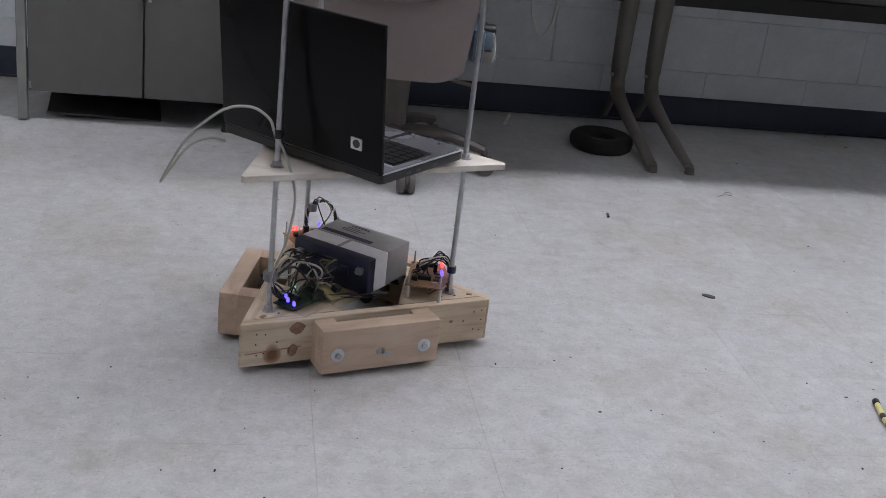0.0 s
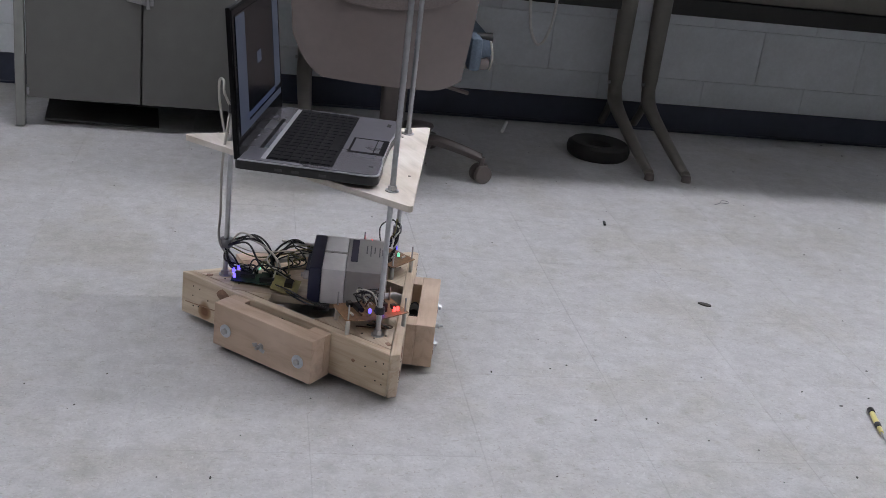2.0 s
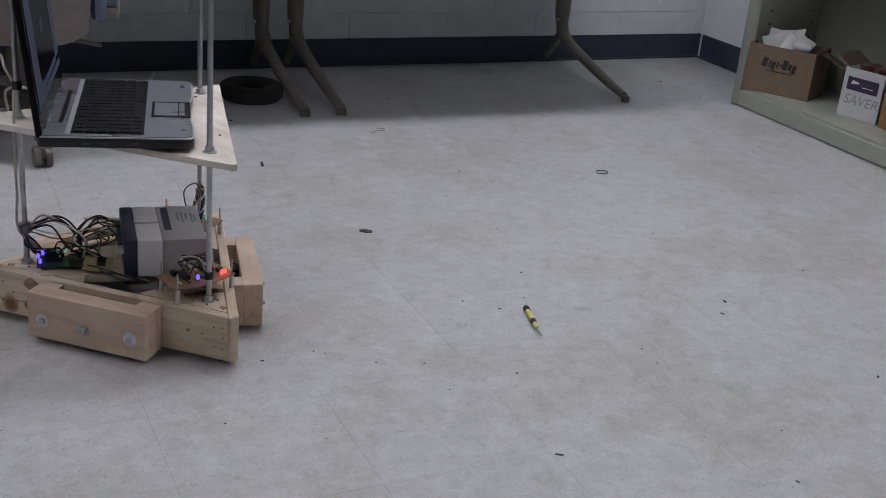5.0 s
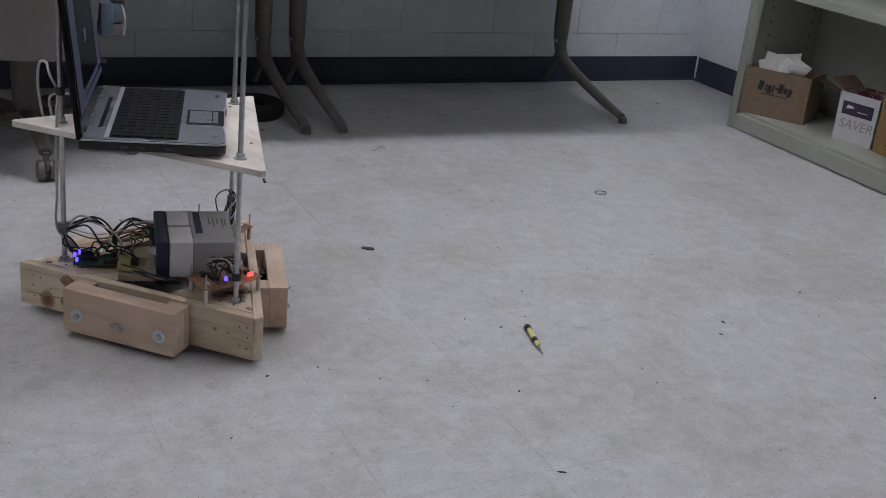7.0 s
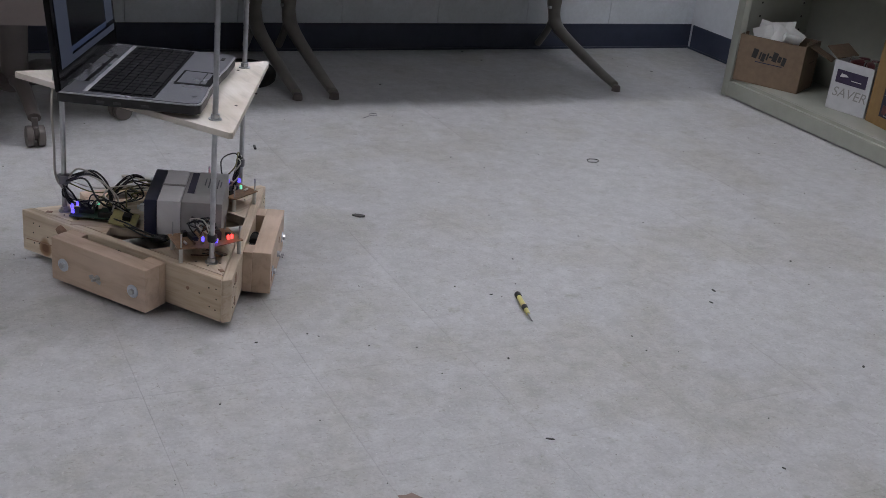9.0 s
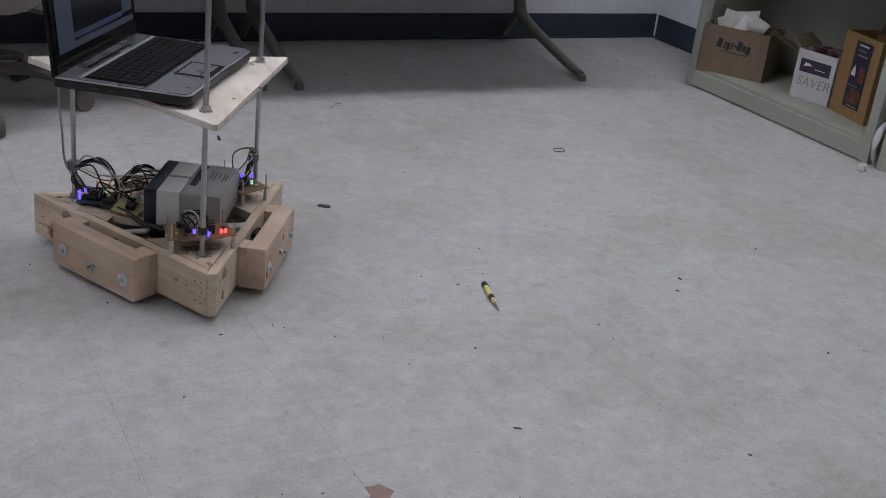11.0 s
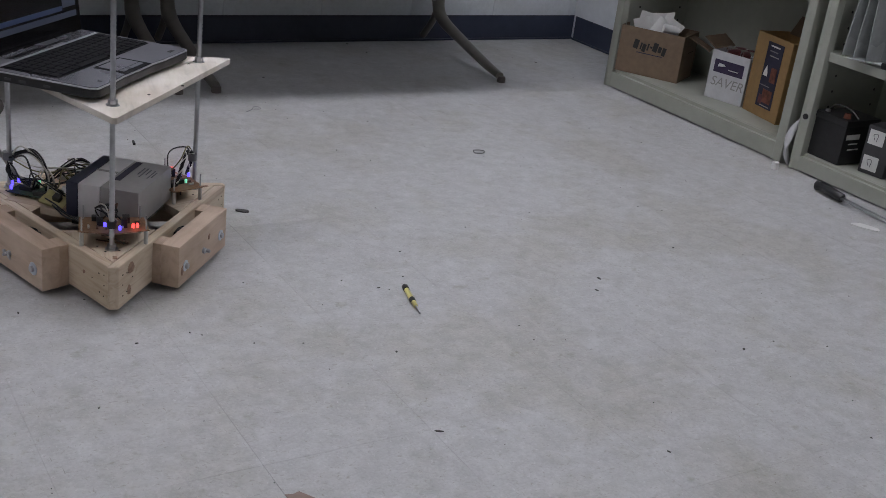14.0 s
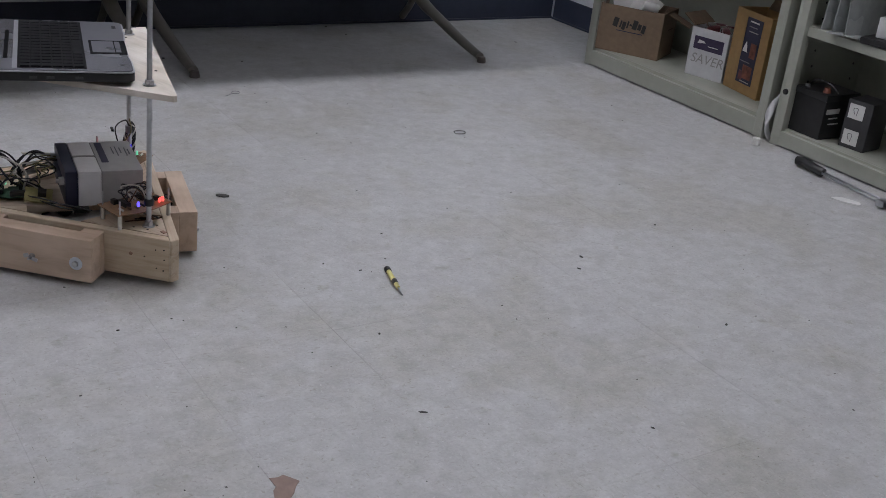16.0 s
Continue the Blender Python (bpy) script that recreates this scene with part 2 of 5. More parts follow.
M_WIRES = [surface("wire_black", (0.015, 0.015, 0.016), 0.45), surface("wire_white", (0.62, 0.6, 0.55), 0.5),
           surface("wire_brown", (0.13, 0.07, 0.04), 0.5), surface("wire_olive", (0.16, 0.15, 0.06), 0.5),
           surface("wire_red", (0.3, 0.03, 0.02), 0.5)]
M_BLUELED = glow("blue_led", (0.085, 0.06, 1.0), 2.8)
M_REDLED = glow("red_led", (1.0, 0.05, 0.045), 3.2)
M_GREENLED = glow("green_led", (0.25, 0.9, 0.55), 0.9)
M_CHAIR = surface("taupe_shell_plastic", (0.19, 0.16, 0.152), 0.45, var=0.04, scale=40, bump=0.12)
# the shell taupe scaled darker, for shade across the upper back
M_CHAIRDK = surface("shaded_shell_taupe", (0.14, 0.118, 0.112), 0.85, var=0.15, scale=160, bump=0.4)
M_CHAIRBASE = surface("taupe_nylon", (0.115, 0.098, 0.09), 0.42, var=0.06, scale=40)
M_BLUEPAD = surface("slate_blue_fabric", (0.12, 0.16, 0.21), 0.85, var=0.15, scale=150, bump=0.4)
M_CARD = surface("brown_cardboard", (0.205, 0.145, 0.098), 0.75, var=0.1, scale=60, bump=0.2)
M_CARDTAN = surface("tan_cardboard", (0.33, 0.205, 0.085), 0.6, var=0.08, scale=50, bump=0.15)
M_CARDIN = surface("cardboard_inside", (0.10, 0.065, 0.04), 0.8)
M_WHITECARD = surface("white_cardboard", (0.62, 0.62, 0.64), 0.6, var=0.05, scale=50)
M_PAPER = surface("white_paper", (0.78, 0.78, 0.77), 0.7, var=0.04, scale=60)
M_DARKCASE = surface("dark_grey_case", (0.055, 0.055, 0.06), 0.45, var=0.1, scale=60)
M_SLEEVE = surface("clear_sleeve", (0.40, 0.42, 0.42), 0.25, var=0.1, scale=30)
M_PLUM = surface("plum_print", (0.045, 0.03, 0.075), 0.5, var=0.2, scale=40)
M_RUST = surface("rust_print", (0.17, 0.055, 0.035), 0.5, var=0.5, scale=50)
M_YELLOW = surface("yellow_plastic", (0.72, 0.655, 0.25), 0.3)
M_MAROON = surface("maroon_wrap", (0.11, 0.03, 0.035), 0.3, var=0.4, scale=60)
M_DIRT = surface("grey_grit", (0.06, 0.058, 0.055), 0.8, var=0.4, scale=200)
M_PATCH = surface("brown_backing", (0.30, 0.215, 0.185), 0.8, var=0.12, scale=60)
M_BACKLIGHT = glow("screen_pale", (0.30, 0.37, 0.62), 0.05)
M_BACKLIGHT.node_tree.nodes["Principled BSDF"].inputs["Base Color"].default_value = (0.02, 0.023, 0.03, 1)
M_SCREENDK, _nt, _b = nodes_of("screen_dark")
_b.inputs["Base Color"].default_value = (0.006, 0.006, 0.008, 1)
_b.inputs["Roughness"].default_value = 0.12
M_SCREENBLUE = glow("screen_blue", (0.10, 0.16, 0.36), 0.1)
M_SCREENBLUE.node_tree.nodes["Principled BSDF"].inputs["Base Color"].default_value = (0.02, 0.025, 0.05, 1)

# ---- mesh helpers ----


def link(name, bm, material, m=None, parent=None, label="", smooth=False):
    me = bpy.data.meshes.new(name)
    bmesh.ops.recalc_face_normals(bm, faces=bm.faces[:])
    bm.to_mesh(me)
    bm.free()
    for mt in (material if isinstance(material, (list, tuple)) else [material]):
        me.materials.append(mt)
    if smooth:
        me.shade_smooth()
        me.set_sharp_from_angle(angle=radians(38))
    ob = new(name, me)
    if parent:
        ob.parent = parent
    if m is not None:
        ob.matrix_basis = m
    if label:
        tagged(ob, label=label)
    return ob


def part(name, bm, material, parent, label="", m=None, smooth=False):
    return link(name, bm, material, m, parent, label, smooth)


def again(ob, parent, m):
    """A repeat of a part, on the same mesh."""
    o = new(ob.name.split(".")[0], ob.data)
    o.parent, o.matrix_basis = parent, m
    return o


def thing(name, label, category, m=None, group="", kind=""):
    e = new(name)
    e.empty_display_size = 0.05
    if m is not None:
        e.matrix_basis = m
    return tagged(e, label, category, group, kind)


def box(sx, sy, sz, bevel=0.0, at=(0, 0, 0), bm=None, turn=None):
    b = bmesh.new()
    bmesh.ops.create_cube(b, size=1.0)
    bmesh.ops.scale(b, vec=(sx, sy, sz), verts=b.verts)
    if bevel:
        bmesh.ops.bevel(b, geom=b.edges[:], offset=bevel, segments=2, profile=0.6, affect="EDGES")
    if turn is not None:
        bmesh.ops.transform(b, matrix=turn, verts=b.verts)
    bmesh.ops.translate(b, vec=at, verts=b.verts)
    return join(bm, b)


def join(bm, b):
    if bm is None:
        return b
    me = bpy.data.meshes.new("tmp")
    b.to_mesh(me)
    b.free()
    bm.from_mesh(me)
    bpy.data.meshes.remove(me)
    return bm


def cyl(p0, p1, r0, r1=None, seg=20, bevel=0.0, bm=None):
    p0, p1 = Vector(p0), Vector(p1)
    b = bmesh.new()
    bmesh.ops.create_cone(b, cap_ends=True, segments=seg, radius1=r0, radius2=r0 if r1 is None else r1, depth=(p1 - p0).length)
    if bevel:
        es = [e for e in b.edges if abs(e.verts[0].co.z - e.verts[1].co.z) < 1e-6]
        bmesh.ops.bevel(b, geom=es, offset=bevel, segments=2, profile=0.6, affect="EDGES")
    q = (p1 - p0).to_track_quat("Z", "Y").to_matrix().to_4x4()
    bmesh.ops.transform(b, matrix=Matrix.Translation((p0 + p1) / 2) @ q, verts=b.verts)
    return join(bm, b)


def ball(c, r, bm=None, scale=(1, 1, 1), seg=14):
    b = bmesh.new()
    bmesh.ops.create_uvsphere(b, u_segments=seg, v_segments=max(6, seg // 2), radius=r)
    bmesh.ops.scale(b, vec=scale, verts=b.verts)
    bmesh.ops.translate(b, vec=c, verts=b.verts)
    return join(bm, b)


def prism(pts, z0, z1, bevel=0.0, bm=None):
    b = bmesh.new()
    f = b.faces.new([b.verts.new((x, y, z0)) for x, y in pts])
    r = bmesh.ops.extrude_face_region(b, geom=[f])
    bmesh.ops.translate(b, vec=(0, 0, z1 - z0), verts=[v for v in r["geom"] if isinstance(v, bmesh.types.BMVert)])
    bmesh.ops.recalc_face_normals(b, faces=b.faces[:])
    if bevel:
        bmesh.ops.bevel(b, geom=b.edges[:], offset=bevel, segments=2, profile=0.6, affect="EDGES")
    return join(bm, b)


def glide(pts, n=8):
    """Points along a smooth line through pts."""
    p = [Vector(q) for q in pts]
    p = [p[0] * 2 - p[1]] + p + [p[-1] * 2 - p[-2]]
    out = []
    for i in range(1, len(p) - 2):
        for k in range(n):
            t = k / n
            a, b, c, d = p[i - 1], p[i], p[i + 1], p[i + 2]
            out.append(0.5 * ((2 * b) + (c - a) * t + (2 * a - 5 * b + 4 * c - d) * t * t + (3 * b - a - 3 * c + d) * t ** 3))
    return out + [p[-2]]


def tube(pts, r, seg=8, bm=None, taper=None):
    """A round or oval bar along points; taper gives a radius for each point."""
    b = bmesh.new()
    pts = [Vector(q) for q in pts]
    rings = []
    up = Vector((0.13, 0.21, 0.97)).normalized()
    for i, q in enumerate(pts):
        d = (pts[min(i + 1, len(pts) - 1)] - pts[max(i - 1, 0)]).normalized()
        s = d.cross(up)
        s = s.normalized() if s.length > 1e-4 else d.orthogonal().normalized()
        t = s.cross(d)
        w = taper(i / (len(pts) - 1)) if taper else (r, r)
        rings.append([b.verts.new(q + s * math.cos(a) * w[0] + t * math.sin(a) * w[1]) for a in (2 * math.pi * k / seg for k in range(seg))])
    for u, v in zip(rings, rings[1:]):
        for k in range(seg):
            b.faces.new((u[k], u[(k + 1) % seg], v[(k + 1) % seg], v[k]))
    b.faces.new(rings[0][::-1])
    b.faces.new(rings[-1])
    return join(bm, b)


def lathe(profile, seg=32, bm=None):
    """A closed ring turned about z from (radius, height) pairs."""
    b = bmesh.new()
    rings = [[b.verts.new((r * math.cos(a), r * math.sin(a), z)) for r, z in profile] for a in (2 * math.pi * k / seg for k in range(seg))]
    n = len(profile)
    for i in range(seg):
        u, v = rings[i], rings[(i + 1) % seg]
        for k in range(n):
            b.faces.new((u[k], v[k], v[(k + 1) % n], u[(k + 1) % n]))
    return join(bm, b)


def writing(name, text, size, material, parent, m, shear=0.0):
    cu = bpy.data.curves.new(name, "FONT")
    cu.body, cu.size, cu.extrude, cu.shear, cu.align_x, cu.align_y = text, size, 0.0003, shear, "CENTER", "CENTER"
    cu.materials.append(material)
    ob = new(name, cu)
    ob.parent, ob.matrix_basis = parent, m
    return ob


def chip(w, d, h, seed):
    rnd = random.Random(seed)
    pts = [(w / 2 * math.cos(a) * rnd.uniform(0.75, 1.1), d / 2 * math.sin(a) * rnd.uniform(0.75, 1.1)) for a in np.linspace(0, 2 * math.pi, 10)[:-1]]
    return prism(pts, 0, h)


# ---- the room ----
X0, X1, Y0, Y1, H = -2.6, 3.386, -2.4, 4.375, 2.7


def build_room():
    tagged(link("floor", box(X1 - X0 + 0.4, Y1 - Y0 + 0.4, 0.1, 0, ((X0 + X1) / 2, (Y0 + Y1) / 2, -0.0532)), M_GROUT),
           "worn light grey vinyl tile floor with scuffs", "floor", kind="structure")
    tagged(link("wall_north", box(X1 - X0 + 0.4, 0.2, H, 0, ((X0 + X1) / 2, Y1 + 0.1 + 0.006, H / 2)), M_MORTAR),
           "pale blue painted concrete block wall", "wall", kind="structure")
    tagged(link("wall_east", box(0.2, Y1 - Y0 + 0.2, H, 0, (X1 + 0.1, (Y0 + Y1) / 2 - 0.1, H / 2)), M_WALL),
           "pale blue painted wall behind the shelving", "wall", kind="structure")
    # unseen closing walls, toned down so less light fills the shadows
    tagged(link("wall_west", box(0.2, Y1 - Y0, H, 0, (X0 - 0.1, (Y0 + Y1) / 2, H / 2)), M_DIMWALL), "unseen side wall, dark tan to cut bounce light", "wall", kind="structure")
    tagged(link("wall_south", box(X1 - X0 + 0.4, 0.2, H, 0, ((X0 + X1) / 2, Y0 - 0.1, H / 2)), M_DIMWALL), "unseen rear wall, dark tan to cut bounce light", "wall", kind="structure")
    tagged(link("ceiling", box(X1 - X0 + 0.4, Y1 - Y0 + 0.4, 0.1, 0, ((X0 + X1) / 2, (Y0 + Y1) / 2, H + 0.05)), M_CEIL),
           "white ceiling board above the workshop", "ceiling", kind="structure")
    # cove base with a rounded toe along two walls
    bm = box(X1 - X0, 0.004, 0.104, 0.0015, ((X0 + X1) / 2, Y1 - 0.002, 0.052))
    bm = box(X1 - X0, 0.012, 0.008, 0.003, ((X0 + X1) / 2, Y1 - 0.006, 0.004), bm)
    tagged(link("baseboard", bm, M_COVE), "navy blue vinyl cove base along the block wall", "baseboard", kind="structure")
    bm = box(0.004, Y1 - Y0 - 0.02, 0.104, 0.0015, (X1 - 0.002, (Y0 + Y1) / 2 - 0.01, 0.052))
    bm = box(0.012, Y1 - Y0 - 0.02, 0.008, 0.003, (X1 - 0.006, (Y0 + Y1) / 2 - 0.01, 0.004), bm)
    tagged(link("baseboard", bm, M_COVE), "navy blue vinyl cove base beside the shelving", "baseboard", kind="structure")


def ceiling_light(x, y):
    e = thing("ceiling_light", "recessed fluorescent ceiling light with white diffuser", "ceiling light", pose(x, y, H), "ceiling lights")
    bm = box(1.24, 0.03, 0.05, 0.004, (0, 0.155, -0.02))
    for at, s in (((0, -0.155, -0.02), (1.24, 0.03, 0.05)), ((0.605, 0, -0.02), (0.03, 0.28, 0.05)), ((-0.605, 0, -0.02), (0.03, 0.28, 0.05))):
        bm = box(*s, 0.004, at, bm)
    part("frame", bm, M_LAMPFRAME, e)
    part("diffuser", box(1.18, 0.28, 0.01, 0.002, (0, 0, -0.025)), M_LAMP, e, "glowing white diffuser")


build_room()
for lx, ly in ((-1.6, 1.5), (-0.2, 2.95), (1.2, 3.05), (2.55, 3.05), (2.4, 1.2)):
    ceiling_light(lx, ly)

# ---- metal cabinet ----


def metal_cabinet():
    W, D, Z = 0.728, 0.47, 1.0
    e = thing("metal_cabinet", "dark olive steel two-door cabinet on short legs", "cabinet", pose(-0.23, 3.863 + D / 2, 0))
    bm = box(W - 0.06, D - 0.03, Z - 0.12, 0.004, (0, 0.012, 0.12 + (Z - 0.12) / 2 - 0.015))
    bm = box(W, D, 0.025, 0.004, (0, 0, Z - 0.012), bm)
    part("body", bm, M_CAB, e)
    lg = None
    for sx in (-1, 1):
        for sy in (-1, 1):
            m = pose(sx * (W / 2 - 0.0135), sy * (D / 2 - 0.0135), (Z - 0.02) / 2)
            if lg is None:
                lg = part("leg", box(0.027, 0.027, Z - 0.03, 0.003), M_CABLEG, e, "grey steel corner leg", m)
            else:
                again(lg, e, m)
    for sx in (-1, 1):
        d = part("door", box(0.329, 0.018, Z - 0.16, 0.003), M_CAB, e, "", pose(sx * 0.167, -D / 2 + 0.012, 0.094 + (Z - 0.16) / 2))
        part("hinge_pin", cyl((sx * 0.16, -0.012, -0.41), (sx * 0.16, -0.012, -0.39), 0.004), M_LATCH, d)
        if sx < 0:
            bm = box(0.048, 0.007, 0.036, 0.002, (0.148, -0.012, -0.094))
            bm = box(0.012, 0.012, 0.03, 0.002, (0.160, -0.016, -0.096), bm)
            bm = cyl((0.142, -0.014, -0.1), (0.142, -0.0185, -0.1), 0.0045, seg=12, bm=bm)
            part("latch", bm, M_LATCH, d, "nickel hasp latch", pose(0.0165, 0, 0.022, 0, 9, 0))
        else:
            bm = box(0.03, 0.007, 0.034, 0.002, (-0.150, -0.012, -0.1))
            bm = cyl((-0.15, -0.02, -0.085), (-0.15, -0.02, -0.125), 0.006, bm=bm)
            part("latch", bm, M_LATCH, d, "nickel hasp staple with padlock eye")
    part("bottom_rail", box(W - 0.06, 0.016, 0.025, 0.002), M_CABLEG, e, "", pose(0, D / 2 - 0.03, 0.11))


metal_cabinet()

cd = thing("power_cord", "thick black cord bunched on the floor beside the cabinet leg", "cord", pose(0.13, 3.9, 0.008))
part("cord", tube(glide([(-0.1, -0.015, 0), (-0.03, -0.01, 0.002), (0.03, 0.01, 0.004), (0.09, 0.0, 0.003), (0.13, 0.05, 0.004), (0.19, 0.11, 0.006), (0.24, 0.16, 0.004), (0.3, 0.3, 0.0)], 8), 0.008, 8), M_RUBBER, cd, "", None, True)
part("cord", tube(glide([(-0.06, 0.02, 0.004), (0.02, -0.012, 0.016), (0.08, 0.03, 0.016), (0.16, 0.07, 0.012), (0.1, 0.14, 0.004), (0.05, 0.3, 0.0)], 8), 0.007, 8), M_RUBBER, cd, "", None, True)
part("plug", box(0.05, 0.03, 0.02, 0.006, (-0.1, -0.012, 0.002)), M_RUBBER, cd, "", None, True)
# panel coloured near-black to stand for the shade under the cabinet
fp = thing("flat_panel", "thin panel under the cabinet, coloured dark for the shade there", "panel", pose(-0.36, 4.03, 0.012, 2, 3, 6))
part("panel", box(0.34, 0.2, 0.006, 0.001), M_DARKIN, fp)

# ---- work tables along the block wall ----


def work_table(x0, x1, legs):
    e = thing("work_table", "taupe steel work table with slanting feet against the wall", "table", pose(0, 0, 0), "work tables")
    part("tabletop", box(x1 - x0, 0.88, 0.03, 0.006, ((x0 + x1) / 2, 3.925, 0.735)), M_DESKTOP, e, "grey laminate top")
    part("crossbeam", box(x1 - x0 - 0.1, 0.02, 0.2, 0.003, ((x0 + x1) / 2, 4.27, 0.615)), M_DESKLEG, e)
    # near-black strip directly below the crossbeam
    part("lower_strip", box(x1 - x0 - 0.1, 0.05, 0.06, 0.004, ((x0 + x1) / 2, 4.27, 0.484)), M_DESKBLACK, e, "black strip below the crossbeam")
    for x in legs:
        # column, knee and slanting foot in one cast piece
        line = glide([(x, 4.258, 0.72), (x, 4.258, 0.5), (x, 4.258, 0.3), (x, 4.248, 0.18), (x, 4.2, 0.125), (x, 4.03, 0.078), (x, 3.87, 0.04), (x, 3.765, 0.02)], 6)
        bm = tube(line, 0.03, 12, taper=lambda t: (0.037 - 0.012 * min(1, t * 1.6) - 0.008 * max(0, t - 0.6) / 0.4, 0.033 - 0.013 * min(1, t * 1.5) - 0.006 * max(0, t - 0.6) / 0.4))
        bm = tube(glide([(x, 4.245, 0.17), (x, 4.28, 0.1), (x, 4.34, 0.03)], 5), 0.014, 10, bm=bm)
        lg = part("leg", bm, M_DESKLEG, e, "", None, True)
        part("glide", cyl((x, 3.752, 0.0), (x, 3.752, 0.022), 0.017, 0.014, bevel=0.003), M_CHAIRBASE, lg, "grey levelling foot", None, True)
        part("bolt", cyl((x - 0.034, 4.235, 0.2), (x - 0.025, 4.235, 0.2), 0.006), M_STEEL, lg)


work_table(0.215, 1.425, (0.272, 1.372))
work_table(1.445, 2.66, (1.497, 2.597))

cord = thing("hanging_cord", "thin white cord hanging in a loop below the table", "cord", pose(1.008, 4.05, 0.685))
part("cord", tube(glide([(-0.03, 0, 0), (-0.035, 0.01, -0.12), (-0.025, 0, -0.27), (0.01, -0.005, -0.338), (0.045, 0, -0.28), (0.055, 0.01, -0.15), (0.03, 0.01, 0)], 8), 0.005, 6), M_PAPER, cord)

# ---- black rubber wheel on the floor ----
prof = [(0.045, 0.010), (0.06, 0.0), (0.093, 0.0), (0.104, 0.010), (0.107, 0.026), (0.104, 0.042), (0.093, 0.051), (0.06, 0.049), (0.045, 0.040)]
ring = link("rubber_ring", lathe(prof, 40), M_RUBBER, pose(1.262, 3.985, 0.0), smooth=True)
tagged(ring, "small black rubber ring lying flat on the floor", "rubber ring")

# ---- swivel chair ----


def swivel_chair():
    e = thing("swivel_chair", "taupe plastic swivel office chair with five casters", "chair", pose(0.515, 3.69, 0))
    part("column", cyl((0, 0, 0.11), (0, 0, 0.33), 0.036, 0.042, bevel=0.002), M_CHAIRBASE, e, "", None, True)
    part("hub", cyl((0, 0, 0.075), (0, 0, 0.13), 0.045, 0.036, bevel=0.006), M_CHAIRBASE, e, "", None, True)
    lg = wh = None
    for k in range(5):
        a = -87 + 72 * k
        m = pose(0, 0, 0, 0, 0, a)
        if lg is None:
            bm = tube(glide([(0.03, 0, 0.105), (0.12, 0, 0.112), (0.2, 0, 0.098), (0.28, 0, 0.076)], 5), 0.02, 10, taper=lambda t: (0.024 - 0.006 * t, 0.02 - 0.006 * t))
            lg = part("leg", bm, M_CHAIRBASE, e, "", m, True)
            first = lg
        else:
            first = again(lg, e, m)
        tw = pose(0.284, 0, 0.028, 0, 0, 35 * k)
        if wh is None:
            bm = cyl((0, 0.006, 0), (0, 0.024, 0), 0.028, bevel=0.005)
            bm = cyl((0, -0.024, 0), (0, -0.006, 0), 0.028, bevel=0.005, bm=bm)
            bm = cyl((0, -0.008, 0), (0, 0.008, 0), 0.012, bm=bm)
            bm = cyl((0, 0, 0), (0, 0, 0.05), 0.008, bm=bm)
            bm = box(0.036, 0.012, 0.024, 0.005, (0.004, 0, 0.016), bm)
            wh = part("caster", bm, M_CHAIRBASE, first, "twin-wheel grey caster", tw, True)
        else:
            again(wh, first, tw)
    part("mechanism", box(0.2, 0.22, 0.06, 0.015, (0, 0, 0.34)), M_BLACK, e, "black tilt mechanism")
    part("lever", tube(glide([(0.05, -0.03, 0.315), (0.13, -0.05, 0.285), (0.21, -0.055, 0.266)], 5), 0.008, 8, taper=lambda t: (0.008 + 0.014 * max(0, t - 0.55), 0.006)), M_CHAIR, e, "taupe paddle lever", None, True)
    # seat pan and cushion
    bm = box(0.47, 0.44, 0.035, 0.015, (0, 0.02, 0.385))
    part("seat_pan", bm, M_CHAIR, e, "", None, True)
    part("seat_cushion", box(0.48, 0.45, 0.06, 0.025, (0, 0.02, 0.43)), M_BLUEPAD, e, "slate blue seat cushion", None, True)
    # wrapped back shell
    def shell(rad, z_lo, z_hi, half, thick, name, mat, label, y_off, x_off):
        b = bmesh.new()
        cols, rws = 22, 12
        grid = {}
        for s in (0, 1):
            for i in range(cols + 1):
                u = i / cols * 2 - 1
                for j in range(rws + 1):
                    v = j / rws
                    w = half * 1.06 * (1 - 0.11 * (1 - v) ** 2)
                    low = z_lo - 0.012 * u + (0.1 if u < 0 else 0.03) * max(0, abs(u) - 0.6) ** 2 / 0.16
                    z = low + (z_hi - low) * v
                    x = x_off + w * u
                    y = y_off + 0.10 * (1 - math.cos(u * 0.95)) - 0.035 * math.sin(v * 2.4) + s * thick
                    grid[s, i, j] = b.verts.new((x, y, z))
        for s in (0, 1):
            for i in range(cols):
                for j in range(rws):
                    b.faces.new((grid[s, i, j], grid[s, i + 1, j], grid[s, i + 1, j + 1], grid[s, i, j + 1]))
        for i in range(cols):
            for j in (0, rws):
                b.faces.new((grid[0, i, j], grid[0, i + 1, j], grid[1, i + 1, j], grid[1, i, j]))
        for j in range(rws):
            for i in (0, cols):
                b.faces.new((grid[0, i, j], grid[0, i, j + 1], grid[1, i, j + 1], grid[1, i, j]))
        part(name, b, mat, e, label, None, True)
    shell(0.3, 0.33, 0.9, 0.245, 0.022, "back_shell", M_CHAIR, "taupe plastic back shell", -0.31, -0.087)
    shell(0.3, 0.37, 0.9, 0.243, 0.05, "back_cushion", M_BLUEPAD, "slate blue back cushion", -0.286, -0.084)
    # upper panel on the outer shell, curved lower edge, darkened for shade
    pts = [(0.2 * math.sin(a), -0.075 * math.cos(a) * 1.0) for a in np.linspace(-1.45, 1.45, 17)] + [(0.2, 0.33), (-0.2, 0.33)]
